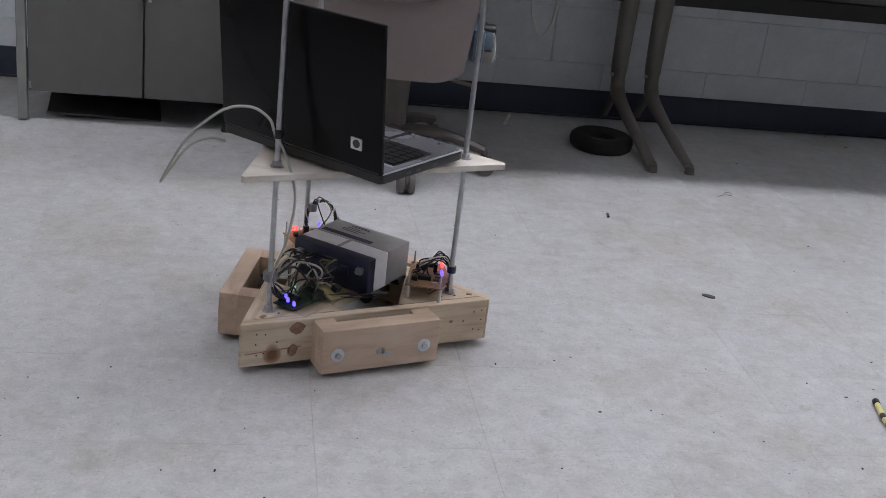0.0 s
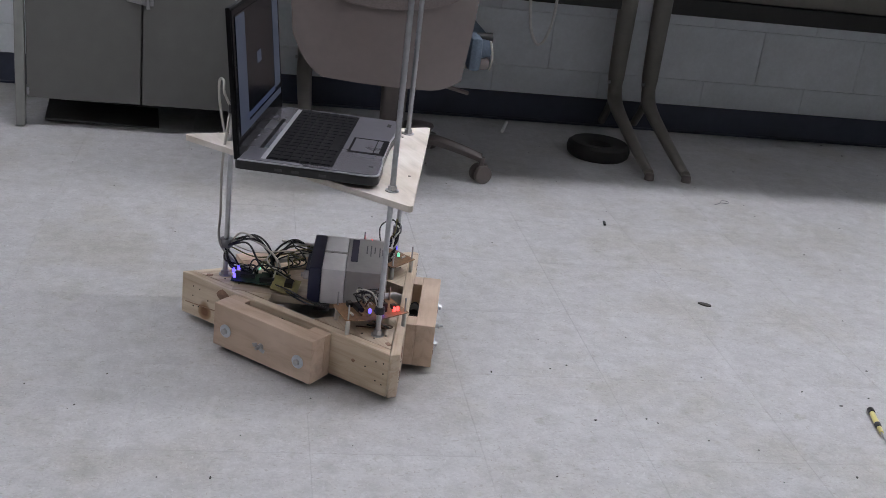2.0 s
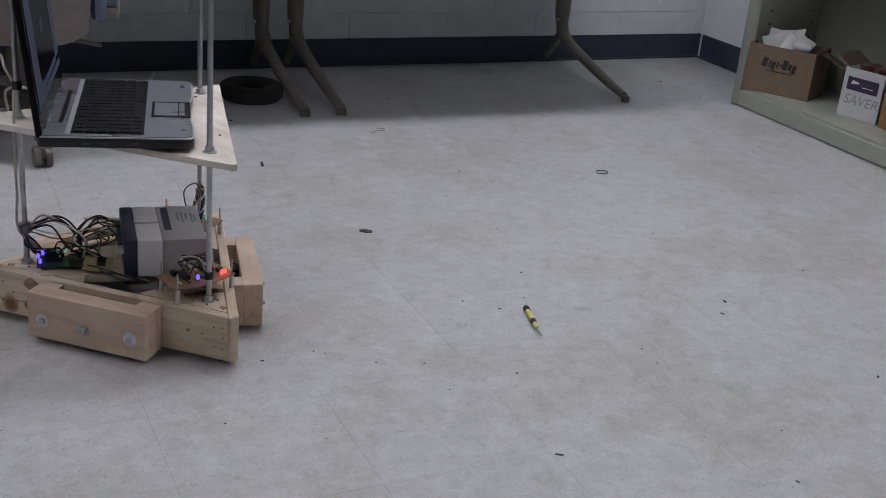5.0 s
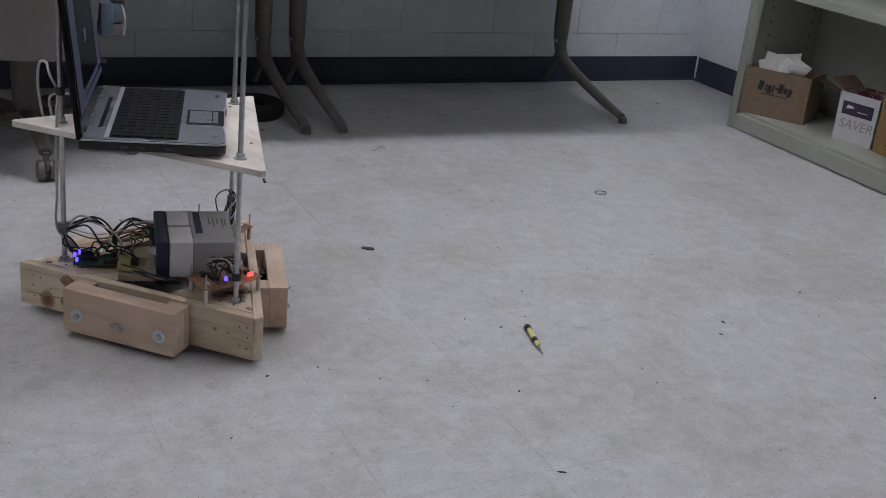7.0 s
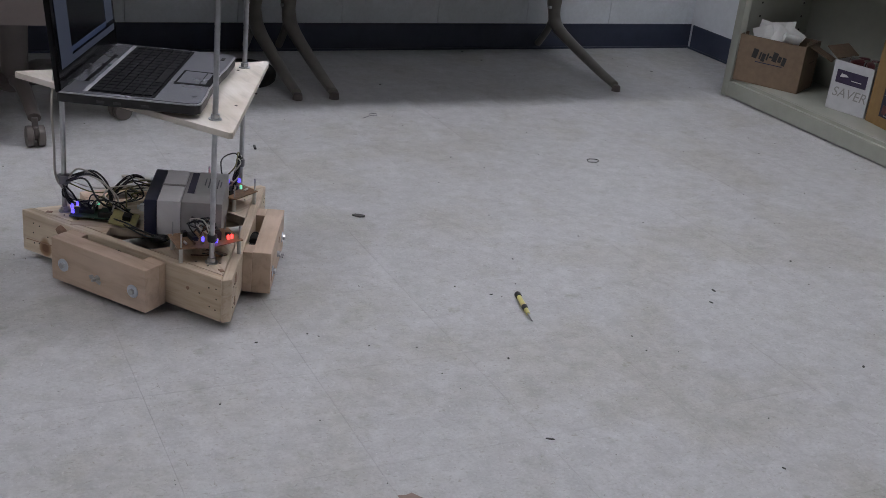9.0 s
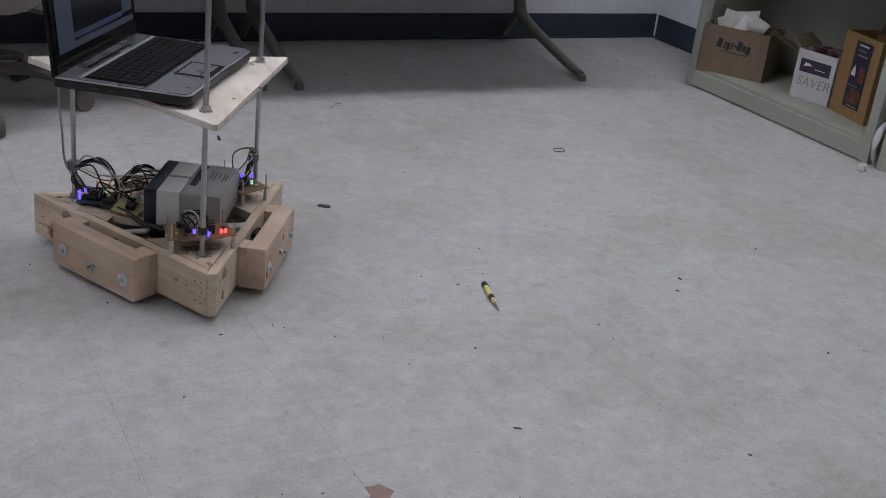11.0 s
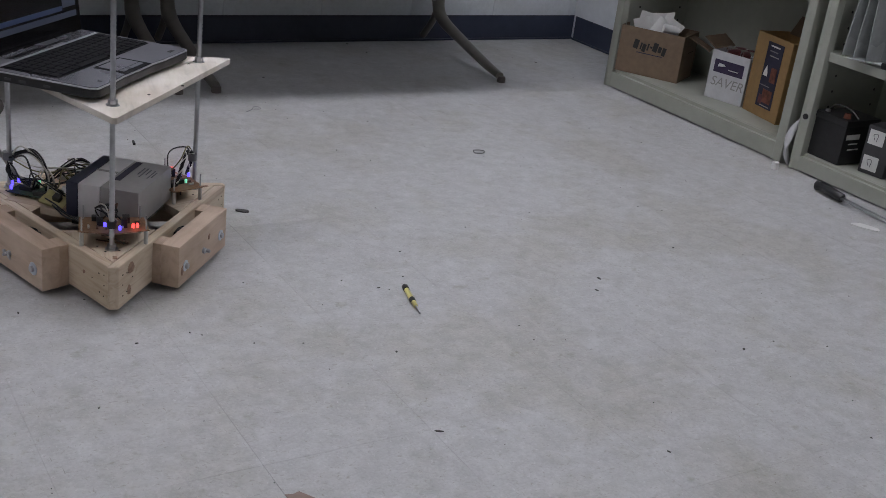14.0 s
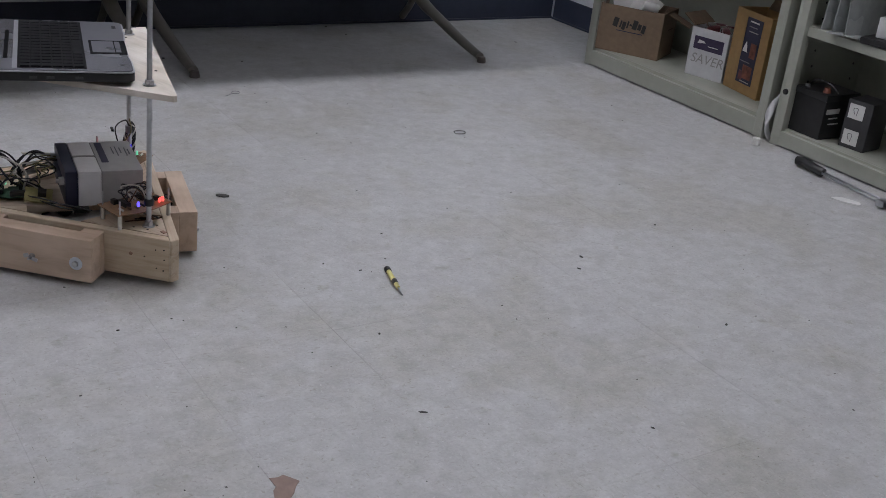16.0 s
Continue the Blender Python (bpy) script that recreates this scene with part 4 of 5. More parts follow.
def robot():
    e = thing("wheeled_robot", "triangular wooden three-wheeled robot with threaded rods and wiring", "robot", pose(0, 0, 0))
    IN = 0.157
    LO = IN * math.tan(radians(60))
    for k, a in enumerate((60, 180, 300)):
        m = pose(0, 0, 0, 0, 0, a - 90)     # local y outward, x along the side
        t = 0.019
        c = (0.018, 0.014, 0.003)[k]       # sawn-off corner
        pts = [(-LO + 0.022, IN), (LO - c, IN), (LO - c / 2, IN - 0.866 * c), (LO - 0.011, IN - t), (-LO + 0.033, IN - t)]
        beam = part("frame_beam", prism([(x, y - IN) for x, y in pts], -0.0445, 0.0445, 0.0026), M_PINE, e, "knotty pine frame board", m @ pose(0, IN, 0.0605))
        for sx in (-1, 1):
            for (dx, dz) in ((0.238, 0.022), (0.239, 0.001), (0.237, -0.022), (0.221, 0.02), (0.223, -0.019), (0.198, 0.002)):
                part("screw", cyl((sx * dx, -0.001, dz), (sx * dx, 0.0006, dz), 0.0016, seg=8), M_HOLE, beam)
        for (x, z, w, h) in (((0.205, 0.024, 0.03, 0.024), (0.212, -0.02, 0.016, 0.022), (-0.19, 0.01, 0.012, 0.009)), ((0.1, 0.02, 0.02, 0.018), (-0.15, -0.01, 0.016, 0.016)), ((0.158, 0.027, 0.032, 0.026), (0.165, -0.018, 0.02, 0.024), (-0.17, 0.004, 0.008, 0.008)))[k]:
            part("knot", chip(w, h, 0.0008, 60 + k), M_KNOT, beam, "", pose(x, 0.0, z, -90, 0, 0))
        if k == 2:
            part("crack", box(0.11, 0.0012, 0.0016, 0, (0.205, 0.0002, -0.004)), M_KNOT, beam, "", pose(0, 0, 0, 0, 3, 0))
        # drive box: outer board on two spacers, with a slot over the wheel
        gap = (0.0, 0.016, 0.0)[k]
        ob = part("drive_board", box(0.243, 0.038, 0.089, 0.0018), M_FIR, e, "planed board of the wheel housing", m @ pose((-0.009, -0.0125, 0.0065)[k], IN + 0.038 + gap, 0.0575))
        for sx in (-1, 1):
            part("spacer_block", box(0.041, 0.019 + gap, 0.087, 0.0012), M_FIR, ob, "", pose(sx * 0.101, -0.0284 - gap / 2, 0))
            wsh = part("washer", cyl((sx * 0.09, 0.019, -0.007), (sx * 0.09, 0.0207, -0.007), 0.0134 if k == 2 else 0.0118, bevel=0.0004), M_WASHER, ob, "zinc fender washer", None, True)
            part("bolt_head", cyl((sx * 0.09, 0.0205, -0.007), (sx * 0.09, 0.0262, -0.007), 0.0066, seg=6, bevel=0.0006), M_STEEL, wsh)
        if k == 0:
            for x, z, w, h in ((-0.028, 0.013, 0.012, 0.013), (0.104, -0.012, 0.016, 0.022)):
                part("knot", chip(w, h, 0.0008, 71), M_KNOT, ob, "dark knot", pose(x, 0.019, z, -90, 0, 0))
        bm = cyl((0, 0.019, -0.008), (0, 0.034, -0.008), 0.003, seg=10)
        bm = cyl((0, 0.019, -0.008), (0, 0.026, -0.008), 0.0065, 0.005, seg=12, bm=bm)
        for sx in (-1, 1):
            bm = box(0.011, 0.0022, 0.008, 0.001, (sx * 0.009, 0.026, -0.008 + sx * 0.003), bm, pose(0, 0, 0, 0, sx * 20, 0))
        part("wing_nut", bm, M_STEEL, ob, "zinc wing nut", None, True)
        # omni wheel in the slot
        wh = part("omni_wheel", cyl((0, -0.007, 0), (0, 0.007, 0), 0.036, seg=28, bevel=0.001), M_BLACK, e, "black omni wheel", m @ pose(0, IN + 0.0095, 0.0475), True)
        rl = None
        for q in range(9):
            aa = 2 * math.pi * q / 9
            mm = pose(0.038 * math.cos(aa), 0, 0.038 * math.sin(aa), 0, -math.degrees(aa), 0)
            if rl is None:
                rl = part("roller", cyl((0, 0, -0.011), (0, 0, 0.011), 0.0095, seg=10, bevel=0.002), M_RUBBER, wh, "", mm, True)
            else:
                again(rl, wh, mm)
        part("drive_motor", cyl((0, IN - 0.02, 0.047), (0, IN - 0.085, 0.047), 0.019, bevel=0.002), M_BLACK, e, "black gear motor", m, True)
    # corner plates
    for k, a in enumerate((0, 120, 240)):
        m = pose(0, 0, 0, 0, 0, a)
        iv = 2 * (IN - 0.019)
        x_in = 0.118
        half = (iv - x_in) * math.tan(radians(30))
        cp = part("corner_plate", prism([(iv - 0.002, 0), (x_in, half - 0.001), (x_in, -half + 0.001)], 0.087, 0.1052, 0.0006), M_PINE, e, "pine corner plate", m)
        for (x, y) in ((0.222, 0.014), (0.2, -0.026), (0.19, 0.03), (0.226, -0.012)):
            part("screw", cyl((x, y, 0.105), (x, y, 0.1058), 0.0022, seg=8), M_HOLE, cp)
        part("notch", box(0.012, 0.008, 0.0016, 0, (0.255, 0.004, 0.1056)), M_KNOT, cp, "dark cut notch")
    # deck plank under the battery and boards
    pk = part("deck_plank", box(0.285, 0.115, 0.016, 0.0012), M_PINE, e, "pine deck plank", pose(-0.028, -0.05, 0.0975, 0, 0, 61))
    part("deck_plank", box(0.24, 0.075, 0.016, 0.0012), M_PINE, e, "", pose(-0.075, 0.035, 0.0972, 0, 0, 90))
    part("battery_cradle", box(0.19, 0.03, 0.012, 0.001), M_BLACK, e, "black cradle strip", pose(0.028, 0.074, 0.1038, 0, 0, -26))
    part("battery_cradle", box(0.19, 0.03, 0.012, 0.001), M_BLACK, e, "", pose(-0.014, -0.016, 0.1038, 0, 0, -26))
    # three threaded rods with nuts and washers
    for k, (x, y) in enumerate(ROD):
        bm = tube([(x, y, 0.07 + 0.0045 * i) for i in range(188)], 0.0052, 10, taper=lambda t: (0.0055 if int(round(t * 187)) % 2 else 0.005,) * 2)
        rd = part("threaded_rod", bm, M_STEEL, e, "zinc threaded rod", None, True)
        for z in (0.1055, 0.394):
            part("washer", cyl((x, y, z), (x, y, z + 0.0018), 0.0125), M_STEEL, rd, "", None, True)
            part("nut", cyl((x, y, z + 0.0018), (x, y, z + 0.0105), 0.0088, seg=6, bevel=0.0008), M_STEEL, rd)
        part("nut", cyl((x, y, 0.371), (x, y, 0.3805), 0.0088, seg=6, bevel=0.0008), M_STEEL, rd)
    # laptop platform
    tips = [(-0.009 + r * math.cos(radians(a)), r * math.sin(radians(a))) for r, a in ((0.308, 0), (0.31, 120), (0.318, 240))]
    pts = []
    for i in range(3):
        p, q = Vector(tips[i]), Vector(tips[(i + 1) % 3])
        d = (q - p).normalized() * 0.008
        pts += [tuple(p + d), tuple(q - d)]
    pl = part("platform", prism(pts, 0.3815, 0.3935, 0.001), M_PLY, e, "pale birch plywood shelf")
    for (x, y) in ((0.07, 0.14), (0.14, 0.07), (-0.1, 0.17)):
        part("screw", cyl((x, y, 0.393), (x, y, 0.3942), 0.003, seg=8), M_HOLE, pl)
    # sensor boards on stand-offs at two corners
    for k in (0, 1):
        m = pose(0, 0, 0, 0, 0, 120 * k)
        bd = part("circuit_board", prism([(0.125, -0.058), (0.199, -0.062), (0.212, 0.0), (0.195, 0.072), (0.128, 0.066)], 0.1345, 0.1361, 0.0003), M_PERF, e, "brown phenolic circuit board", m)
        for (x, y) in ((0.196, -0.055), (0.189, 0.066), (0.132, -0.05), (0.134, 0.058)):
            so = part("standoff", cyl((x, y, 0.1052), (x, y, 0.1345), 0.0042, seg=12), M_NYLON, bd, "white nylon stand-off", None, True)
            part("stud", cyl((x, y, 0.136), (x, y, 0.164), 0.0016, seg=8), M_STEEL, so)
        for (x, y, w, d, h) in ((0.16, -0.02, 0.03, 0.012, 0.009), (0.15, 0.03, 0.02, 0.014, 0.012), (0.18, 0.025, 0.008, 0.012, 0.018), (0.142, -0.03, 0.012, 0.01, 0.01), (0.17, 0.05, 0.01, 0.01, 0.008)):
            part("chip", box(w, d, h, 0.001, (x, y, 0.136 + h / 2)), M_CHIP, bd)
        for q in range(5):
            x, y = 0.188 - 0.003 * abs(q - 2), -0.042 + 0.016 * q
            part("resistor", cyl((x - 0.006, y, 0.1395), (x + 0.006, y, 0.1395), 0.0022, seg=8), M_WIRES[(q + 1) % 4], bd)
        led(bd, 0.193, 0.041, 0.147, M_REDLED)
        led(bd, 0.1915, 0.049, 0.147, M_REDLED)
        for (y, x, z) in ((-0.012, 0.196, 0.151), (0.016, 0.194, 0.143)):
            led(bd, x, y, z, M_BLUELED)
        if k == 1:
            led(bd, 0.172, -0.036, 0.148, M_GREENLED)
        # leads from the board to the rod
        xr, yr = (ROD[0][0], 0.0)
        tape = part("tape_wrap", cyl((xr, yr, 0.150 if k == 0 else 0.175), (xr, yr, 0.164 if k == 0 else 0.192), 0.0095, bevel=0.002), M_BLACK if k == 0 else M_GREYTAPE, bd, "wrapped tape on the rod", None, True)
        zt = 0.156 if k == 0 else 0.185
        rnd = random.Random(40 + k)
        if k == 1:
            way = glide([(0.15, -0.03, 0.137), (0.156, -0.034, 0.165), (0.17, -0.03, 0.196), (0.19, -0.016, 0.206), (xr - 0.002, -0.004, 0.192), (xr + 0.004, 0.009, 0.17), (xr - 0.004, 0.014, 0.14)], 12)
            for q in range(4):
                strand = []
                for i, p in enumerate(way):
                    g = i * 0.62 + q * math.pi / 2
                    strand.append((p[0] + 0.0026 * math.cos(g), p[1] + 0.0026 * math.sin(g), p[2] + 0.0016 * math.sin(g + 0.9)))
                part("braided_wire", tube(strand, 0.0018, 5), M_WIRES[(0, 1, 0, 0)[q]], tape, "twisted black and white lead" if q == 0 else "")
        for q in range(9 if k == 0 else 2):
            o = lambda s: rnd.uniform(-s, s)
            arc = [(0.15 + o(0.02), 0.0 + o(0.03), 0.138), (0.165 + o(0.015), -0.01 + o(0.02), zt + 0.012 + o(0.01)), (0.192 + o(0.006), o(0.012), zt + 0.026 + o(0.008)), (xr + o(0.004), yr + o(0.004), zt)]
            part("wire", tube(glide(arc, 6), 0.0015, 5), M_WIRES[rnd.choice((0, 0, 1, 2, 3))], tape)
        for q in range(4):
            o = lambda s: rnd.uniform(-s, s)
            arc = [(xr - 0.004, o(0.02), 0.133), (xr + 0.004, 0.018 + o(0.01), 0.122), (xr - 0.01, 0.02 + o(0.01), 0.112), (xr - 0.04, o(0.03), 0.108)]
            part("wire", tube(glide(arc, 6), 0.0014, 5), M_WIRES[(q * 2) % 4], tape)
    # control boards at the third corner
    cb = part("control_board", box(0.062, 0.05, 0.0016, 0.0003), M_PCB, e, "dark green control board", pose(-0.079, -0.158, 0.1135, 0, 0, 62))
    part("chip", box(0.03, 0.014, 0.008, 0.001, (0, 0, 0.005)), M_CHIP, cb)
    part("connector", box(0.036, 0.006, 0.012, 0.001, (0.0, 0.02, 0.007)), M_CHIP, cb)
    cb2 = part("control_board", box(0.06, 0.052, 0.0016, 0.0003), M_PCB, e, "", pose(-0.048, -0.115, 0.118, 5, -4, 55))
    part("heat_sink", box(0.022, 0.016, 0.014, 0.002, (0.004, 0.006, 0.008)), M_CHIP, cb2)
    part("terminal_block", box(0.03, 0.009, 0.011, 0.001, (-0.008, -0.017, 0.006)), M_CHIP, cb2)
    cb3 = part("control_board", box(0.054, 0.042, 0.004, 0.0005), M_PCBPALE, e, "pale fibreglass relay board", pose(-0.012, -0.102, 0.119, 20, 8, 58))
    part("relay", box(0.016, 0.014, 0.012, 0.001, (0.006, 0, 0.008)), M_CHIP, cb3)
    led(cb, -0.024, -0.02, 0.012, M_BLUELED)
    led(cb, -0.028, -0.008, 0.018, M_BLUELED)
    led(cb, -0.02, 0.004, 0.02, M_BLUELED)
    led(cb, 0.02, 0.015, 0.02, M_GREENLED)
    part("usb_plug", box(0.045, 0.016, 0.009, 0.003), M_NYLON, e, "beige usb plug", pose(-0.105, -0.075, 0.135, 0, -8, 70), True)
    xr, yr = ROD[2]
    clamp = part("cable_clamp", cyl((xr, yr, 0.168), (xr, yr, 0.186), 0.0135, bevel=0.003), M_GREYTAPE, e, "grey tape clamp round the rod", None, True)
    ends = [(xr + 0.004, yr + 0.004, 0.176), (xr + 0.035, yr + 0.045, 0.196), (xr + 0.075, yr + 0.07, 0.165), (-0.05, -0.11, 0.125)]
    wire_bundle(clamp, ends, 6, 11, spread=0.02, r=0.0021)
    ends = [(xr + 0.002, yr, 0.17), (xr + 0.02, yr + 0.01, 0.145), (xr + 0.03, yr + 0.035, 0.125), (-0.075, -0.145, 0.12)]
    wire_bundle(clamp, ends, 6, 12, spread=0.014, r=0.002)
    ends = [(-0.07, -0.12, 0.125), (-0.03, -0.085, 0.15), (-0.03, -0.075, 0.165), (-0.012, -0.06, 0.17)]
    wire_bundle(clamp, ends, 5, 13, spread=0.02, r=0.0017)
    ends = [(-0.09, -0.12, 0.125), (-0.1, -0.07, 0.16), (-0.085, -0.04, 0.165), (-0.06, 0.0, 0.16)]
    wire_bundle(clamp, ends, 4, 14, spread=0.02)
    ends = [(-0.05, -0.14, 0.12), (0.0, -0.115, 0.115), (0.05, -0.09, 0.112), (0.09, -0.05, 0.110)]
    wire_bundle(clamp, ends, 3, 15, spread=0.01, r=0.0018)
    # two thin pale leads looping low from the clamp to the battery lid
    for q in range(2):
        way = [(xr + 0.006, yr + 0.006, 0.17 + 0.006 * q), (xr + 0.03, yr + 0.055, 0.152 + 0.01 * q), (-0.085, -0.075, 0.156 + 0.006 * q), (-0.07, -0.035, 0.168 - 0.008 * q), (-0.045, 0.0, 0.15), (-0.03, 0.03, 0.155)]
        part("wire", tube(glide(way, 8), 0.0014, 6), M_WIRES[(3, 1)[q]], clamp)
    ends = [(-0.08, -0.15, 0.12), (-0.05, -0.13, 0.15), (-0.03, -0.11, 0.14), (-0.02, -0.09, 0.12)]
    wire_bundle(clamp, ends, 4, 16, spread=0.024)
    # usb lead: up the rod, tied, then out in a loop to the laptop
    tie = part("cable_tie", cyl((xr, yr, 0.447), (xr, yr, 0.463), 0.009, bevel=0.002), M_BLACK, e, "black tie on the rod", None, True)
    w = [(xr + 0.02, yr + 0.03, 0.125), (xr + 0.004, yr - 0.014, 0.176), (xr + 0.03, yr - 0.025, 0.26), (xr + 0.042, yr - 0.03, 0.35), (xr + 0.018, yr - 0.016, 0.42), (xr - 0.006, yr - 0.004, 0.455),
         (-0.136, -0.206, 0.484), (-0.1725, -0.1966, 0.4985), (-0.227, -0.188, 0.482), (-0.2966, -0.162, 0.412), (-0.351, -0.125, 0.314), (-0.338, -0.118, 0.335), (-0.296, -0.138, 0.394), (-0.262, -0.12, 0.408), (-0.238, -0.1, 0.4)]
    part("usb_lead", tube(glide(w, 8), 0.0026, 8), M_CABLE, tie, "beige usb lead", None, True)
    return e


def battery(m):
    # local x: towards the plain end; the navy lid with terminals is at -x
    e = thing("sealed_battery", "grey sealed battery lying on its side with navy lid", "battery", m)
    part("case", box(0.082, 0.181, 0.074, 0.003, (0.0325, 0, 0.037)), M_BATT, e, "", None, True)
    part("band", box(0.046, 0.1815, 0.0745, 0.004, (-0.0317, 0, 0.037)), M_BATTLABEL, e, "pale grey band", None, True)
    ld = part("lid", box(0.025, 0.182, 0.075, 0.004, (-0.0672, 0, 0.0372)), M_BATTBLUE, e, "navy blue lid", None, True)
    part("handle_rib", box(0.012, 0.09, 0.02, 0.004, (-0.083, 0, 0.04)), M_BATTBLUE, ld, "", None, True)
    for y in (-0.072, 0.072):
        part("terminal", box(0.012, 0.014, 0.014, 0.002, (-0.084, y, 0.05)), M_STEEL, ld, "zinc bolt terminal")
        part("terminal_bolt", cyl((-0.089, y, 0.05), (-0.095, y, 0.05), 0.005, seg=6), M_STEEL, ld)
    part("strap_groove", box(0.046, 0.008, 0.0012, 0, (-0.0317, 0.0, 0.0745)), M_BATT, e)
    part("print_block", box(0.014, 0.12, 0.0008, 0, (0.006, 0.02, 0.0742)), M_INK, e, "navy print bar")
    for k, (x, y, w) in enumerate(((0.03, 0.03, 0.05), (0.038, 0.025, 0.07), (0.046, 0.03, 0.04), (0.056, 0.02, 0.06), (0.062, 0.02, 0.04))):
        part("print_line", box(0.0022, w * 0.8, 0.0008, 0, (x, y, 0.0742)), M_FAINT, e)
    for k, (y) in enumerate((-0.0, 0.05)):
        part("lead", tube(glide([(-0.09, 0.072, 0.05), (-0.12, 0.06 + y * 0.2, 0.065), (-0.15, 0.03 + y, 0.045), (-0.17, 0.02 + y, 0.02)], 6), 0.0022, 6), M_WIRES[0], e)
    for k, z in enumerate((0.04, 0.06)):
        part("flat_lead", box(0.06, 0.012, 0.003, 0.001), M_WIRES[1], e, "white flat lead", pose(-0.118, 0.055 + 0.012 * k, z, 0, 8, 12))
    return e


def laptop(m):
    # local x: along the width, y: towards the hinge, origin under the base's centre
    W, D, T = 0.386, 0.26, 0.0285
    e = thing("laptop", "open black and silver laptop standing on the plywood shelf", "laptop", m)

    def outline(w, d):
        # rounded corners and a front edge that draws in at the middle
        pts = []
        for cx, cy, a0 in ((w / 2 - 0.016, -d / 2 + 0.016, -90), (w / 2 - 0.008, d / 2 - 0.008, 0), (-w / 2 + 0.008, d / 2 - 0.008, 90), (-w / 2 + 0.016, -d / 2 + 0.016, 180)):
            r = w / 2 - abs(cx)
            pts += [(cx + r * math.cos(radians(a0 + 22.5 * i)), cy + r * math.sin(radians(a0 + 22.5 * i))) for i in range(5)]
        pts += [(-0.12, -d / 2 + 0.0005), (-0.08, -d / 2 + 0.004), (0.04, -d / 2 + 0.004), (0.08, -d / 2 + 0.0005)]
        return pts

    b = part("base", prism(outline(W, D), 0.008, T - 0.0036, 0.003), M_BLACK, e, "black underside and edges")
    part("edge_trim", prism(outline(W, D), T - 0.0036, T - 0.0012, 0.0009), M_TRIM, b, "bright silver rim")
    deck = part("palm_rest", prism(outline(W - 0.006, D - 0.006), T - 0.002, T + 0.0003, 0.0006), M_SILVER, e, "silver keyboard deck")
    for sx in (-1, 1):
        for sy in (-1, 1):
            part("foot", cyl((sx * 0.15, sy * 0.1, 0.0), (sx * 0.15, sy * 0.1, 0.009), 0.007, seg=12), M_RUBBER, b)
    for k, y in enumerate((0.05, 0.02, -0.03)):
        part("port", box(0.0012, 0.014, 0.0045, 0, (-W / 2 - 0.0002, y, 0.0155)), M_DARKCASE, b)
    part("keyboard_well", box(0.354, 0.121, 0.001, 0, (0, 0.0165, T + 0.0006)), M_KEY, deck, "black keyboard bed")
    kb = None
    n = 0
    for r in range(6):
        y = 0.0165 + 0.0472 - r * 0.0189
        cols = 16
        for q in range(cols):
            if r == 5 and 4 <= q <= 8:
                continue
            x = -0.1635 + q * 0.0218
            mm = pose(x, y, T + 0.0022)
            if kb is None:
                kb = part("key", box(0.0192, 0.0166, 0.0028, 0.0009), M_KEY, deck, "", mm)
            else:
                again(kb, deck, mm)
    part("space_bar", box(0.105, 0.0166, 0.0028, 0.0009, (-0.0327, 0.0165 + 0.0472 - 5 * 0.0189, T + 0.0022)), M_KEY, deck)
    part("media_strip", box(0.21, 0.0075, 0.001, 0.0003, (-0.01, 0.098, T + 0.0006)), M_KEY, deck, "black media strip")
    part("speaker_strip", box(0.362, 0.0085, 0.0012, 0.0003, (0, 0.0815, T + 0.0005)), M_TRIM, deck)
    rim = part("touchpad_rim", box(0.1, 0.07, 0.0014, 0.0006, (-0.02, -0.0895, T + 0.0006)), M_KEY, deck, "black touchpad surround")
    part("touchpad", box(0.084, 0.042, 0.0012, 0.0006, (-0.02, -0.0805, T + 0.0013)), M_SILVER, rim)
    part("touchpad_button", box(0.08, 0.010, 0.0016, 0.0008, (-0.02, -0.1085, T + 0.0014)), M_SILVER, rim)
    for (x, y) in ((-0.145, -0.11), (0.145, -0.11)):
        part("sticker", box(0.02 if x > 0 else 0.006, 0.008, 0.0006, 0, (x, y, T + 0.0005)), M_BLACK, deck)
    # lid, leaning back
    m2 = pose(0, D / 2 - 0.006, T - 0.004, -6, 0, 0)
    lid = part("lid", box(W, 0.0095, 0.27, 0.004, (0, 0.003, 0.135)), M_GLOSS, e, "glossy black lid", m2, True)
    part("lid_trim", box(W - 0.01, 0.0025, 0.003, 0.0008, (0, 0.007, 0.004)), M_BLACK, lid)
    bz = part("bezel", box(W - 0.008, 0.002, 0.26, 0.001, (0, -0.0022, 0.134)), M_GLOSS, lid)
    sc = part("screen", box(0.345, 0.0012, 0.216, 0, (0, -0.0035, 0.145)), M_SCREENDK, bz, "dark glowing screen")
    part("screen_window", box(0.066, 0.0008, 0.2, 0, (-0.1385, -0.0043, 0.15)), M_BACKLIGHT, sc)
    part("screen_window", box(0.05, 0.0008, 0.19, 0, (0.1465, -0.0043, 0.155)), M_BACKLIGHT, sc)
    part("screen_bar", box(0.345, 0.0008, 0.012, 0, (0, -0.0043, 0.044)), M_BACKLIGHT, sc)
    part("screen_bar", box(0.24, 0.0008, 0.01, 0, (0, -0.0043, 0.06)), M_SCREENBLUE, sc)
    part("screen_window", box(0.034, 0.0008, 0.022, 0, (-0.005, -0.0043, 0.15)), M_BACKLIGHT, sc)
    part("badge", box(0.025, 0.0012, 0.022, 0.002, (-0.137, 0.0081, 0.048)), M_BADGE, lid, "small square silver badge")
    part("badge_mark", cyl((-0.137, 0.0085, 0.048), (-0.137, 0.0095, 0.048), 0.0078, seg=20), M_CHIP, lid)
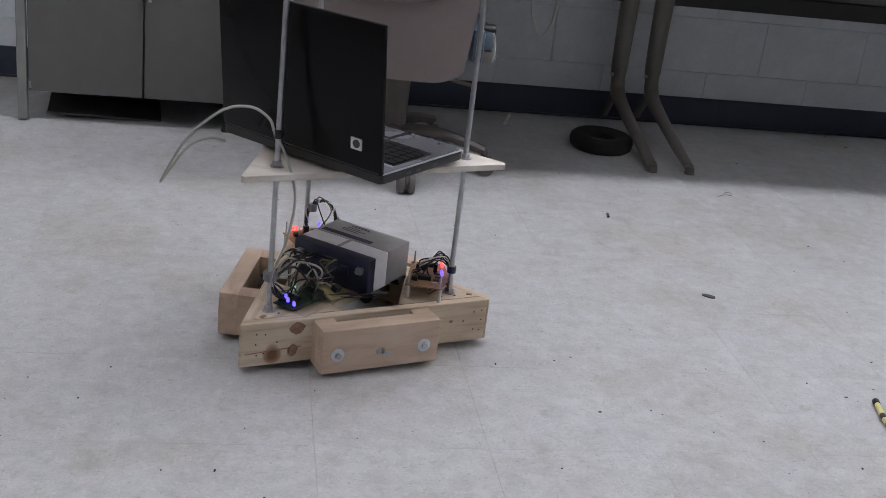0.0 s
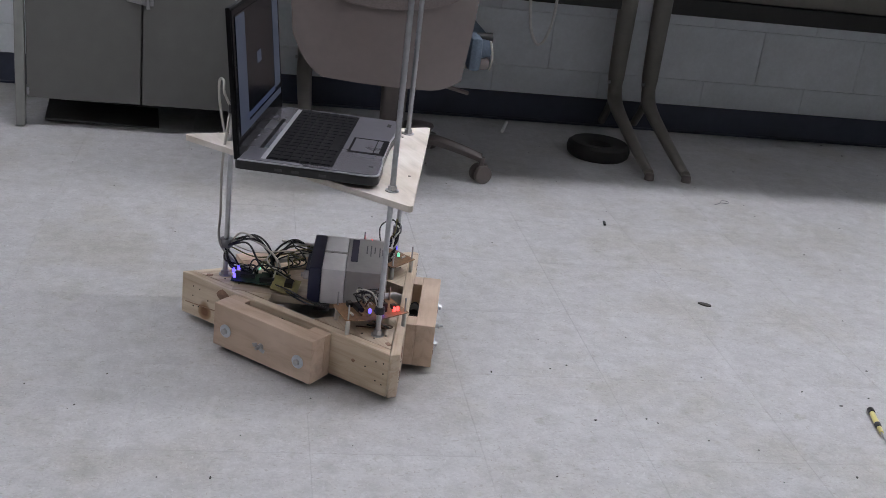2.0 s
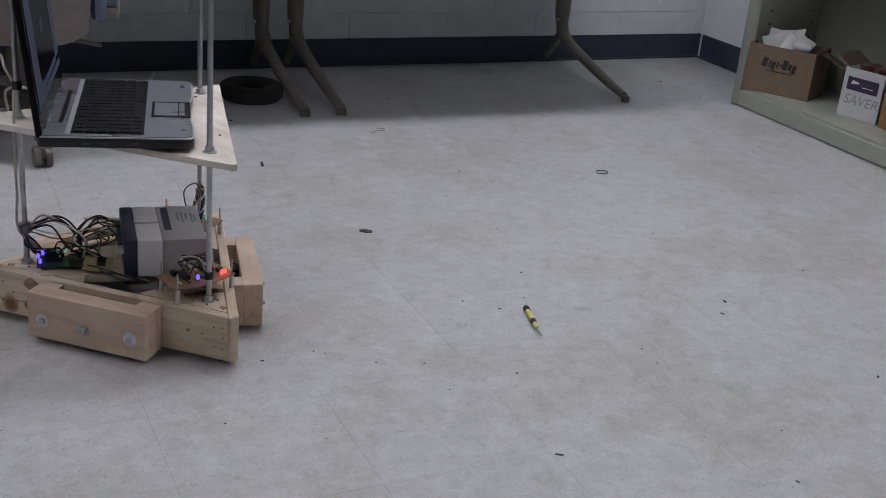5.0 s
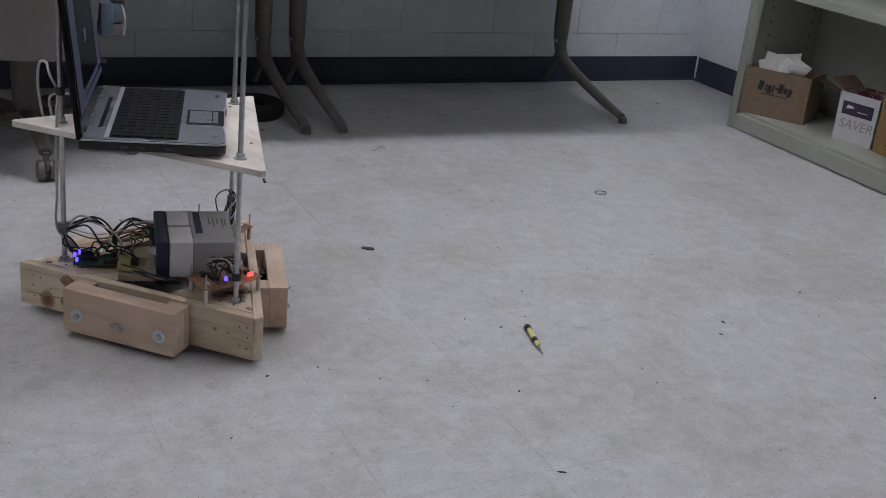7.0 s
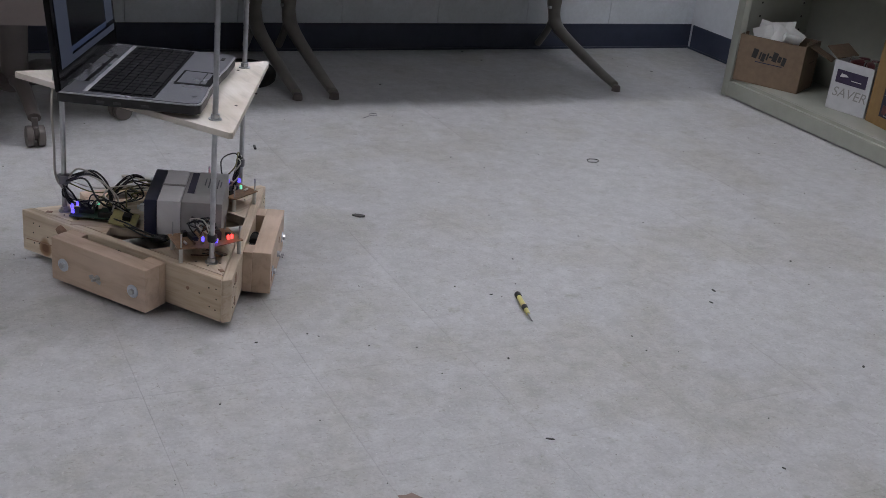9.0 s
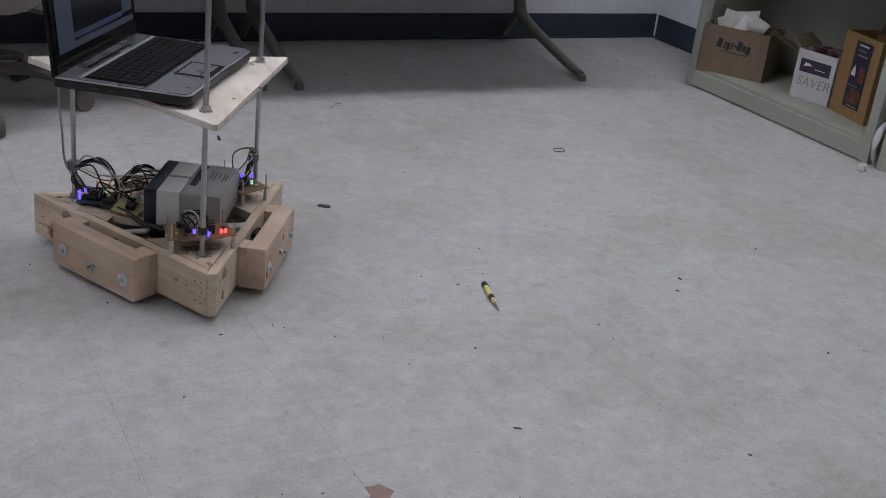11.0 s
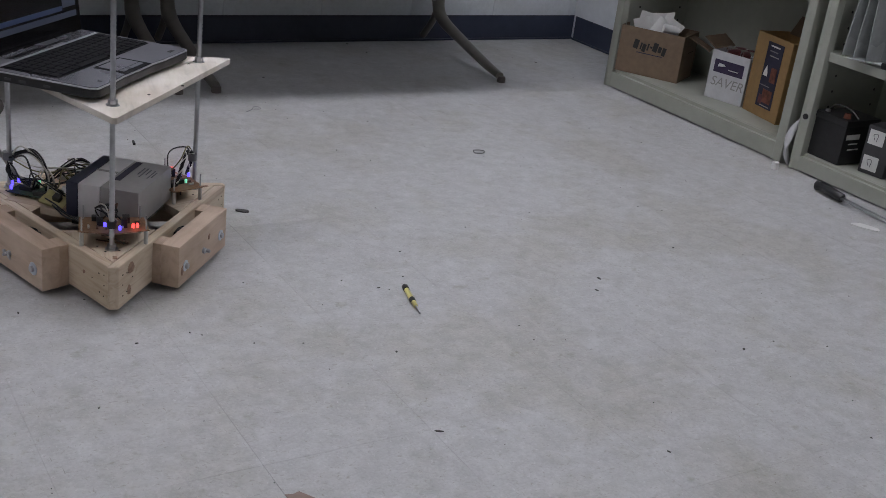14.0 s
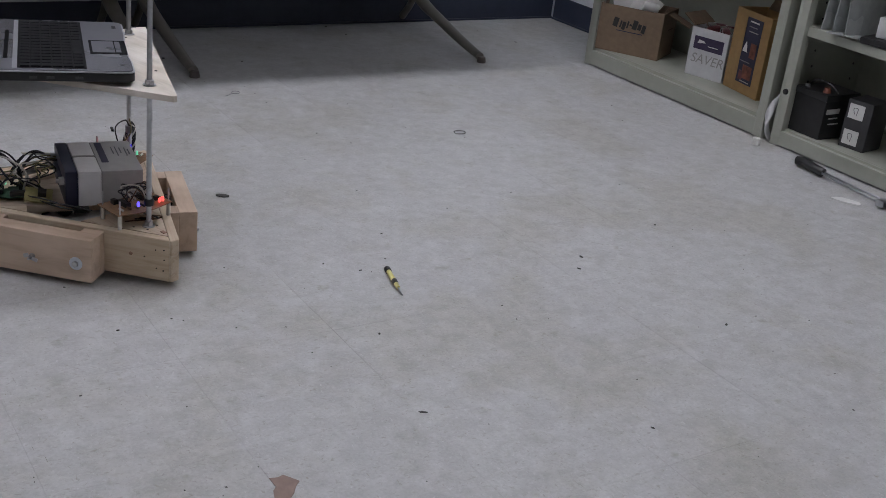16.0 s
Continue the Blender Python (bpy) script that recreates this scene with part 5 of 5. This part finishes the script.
    for x in (-0.13, 0.13):
        part("hinge", cyl((x - 0.02, 0, 0.0), (x + 0.02, 0, 0.0), 0.0065, seg=14), M_BLACK, lid, "", None, True)
    return e


ROBOT_ROWS = [
    (0, 0.3020, 2.5500, -12.0),
    (0.5, 0.3000, 2.5490, -23.8),
    (1, 0.2890, 2.5436, -48.4),
    (1.5, 0.2836, 2.5402, -73.7),
    (2, 0.2850, 2.5327, -70.8),
    (2.5, 0.3277, 2.5193, -68.0),
    (3, 0.3847, 2.5140, -67.8),
    (3.5, 0.4390, 2.5037, -68.1),
    (4, 0.4989, 2.4966, -68.4),
    (4.5, 0.5636, 2.4859, -69.9),
    (4.7, 0.5880, 2.4835, -70.6),
    (7, 0.6812, 2.5414, -73.9),
    (7.5, 0.6815, 2.5528, -75.9),
    (8, 0.6857, 2.5631, -79.5),
    (8.5, 0.6895, 2.5790, -82.4),
    (11, 0.7832, 2.5599, -93.4),
    (11.5, 0.7954, 2.5851, -98.7),
    (12, 0.8101, 2.6070, -104.1),
    (12.5, 0.8232, 2.6189, -110.2),
    (13, 0.8256, 2.6234, -112.0),
    (13.5, 0.8260, 2.6216, -111.5),
    (14, 0.8298, 2.6198, -103.3),
    (14.5, 0.8294, 2.6317, -92.1),
    (15, 0.8376, 2.6368, -81.2),
    (15.5, 0.8385, 2.6382, -73.7),
    (16, 0.8340, 2.6292, -72.2),
]
LAPTOP_AT = pose(-0.021, -0.039, 0.3936, 0, 0, 58.5 + 90)
BATTERY_AT = pose(0.0065, 0.0293, 0.1102, 0, 0, 64)
ROBOT, LAPTOP, BATTERY = robot(), laptop(LAPTOP_AT), battery(BATTERY_AT)

# ---- wall blocks and floor tiles ----


def blocks(wall):
    """Painted blocks, half-bonded, over the part of the wall that the tables leave open."""
    me = None
    for r in range(5):
        z = 0.1 + 0.2 * r
        for k in range(-4, 11):
            x = 3.15 - 0.4 * k + (0.0 if r % 2 else 0.2) - 0.2
            if x - 0.2 < X0 or x + 0.2 > X1 + 0.2:
                continue
            w = min(x + 0.1995, X1) - (x - 0.1995)
            if me is None or w < 0.39:
                ob = link("block", box(w, 0.012, 0.199, 0.0018), M_BLOCK, parent=wall)
                me = me or ob.data
            else:
                ob = new("block", me)
                ob.parent = wall
            ob.matrix_basis = pose(x - 0.1995 + w / 2, Y1 + 0.006, z)


def floor_tiles(floor):
    S = 0.3048
    near = bpy.data.meshes.new("tile")
    bm = box(S - 0.0003, S - 0.0003, 0.0032, 0.00025, (0, 0, -0.0016))
    bm.to_mesh(near)
    bm.free()
    near.materials.append(M_TILE)
    rest = None
    v, f = [], []
    for i in range(-11, 12):
        for j in range(-14, 10):
            x, y = 0.2268 + S * (i + 0.5), 1.775 + S * (j + 0.5)
            if not (X0 - 0.1 < x < X1 + 0.12 and Y0 - 0.1 < y < Y1 + 0.12):
                continue
            if -4 <= i and -2 <= j:
                ob = new("tile", near)
                ob.parent, ob.matrix_basis = floor, pose(x, y, 0)
            else:
                h, n = S / 2 - 0.0002, len(v)
                v += [(x - h, y - h, 0), (x + h, y - h, 0), (x + h, y + h, 0), (x - h, y + h, 0), (x - h, y - h, -0.003), (x + h, y - h, -0.003), (x + h, y + h, -0.003), (x - h, y + h, -0.003)]
                f += [(n, n + 1, n + 2, n + 3)] + [(n + k, n + 4 + k, n + 4 + (k + 1) % 4, n + (k + 1) % 4) for k in range(4)]
    me = bpy.data.meshes.new("tile_field")
    me.from_pydata(v, [], f)
    me.materials.append(M_TILE)
    ob = new("tile_field", me)
    ob.parent = floor
    tagged(ob, kind="stuff")


blocks(bpy.data.objects["wall_north"])
floor_tiles(bpy.data.objects["floor"])


def motions():
    base = [(t, pose(x, y, 0, 0, 0, a)) for t, x, y, a in ROBOT_ROWS]
    walk(ROBOT, base)
    walk(LAPTOP, [(t, m @ LAPTOP_AT) for t, m in base])
    walk(BATTERY, [(t, m @ BATTERY_AT) for t, m in base])


motions()
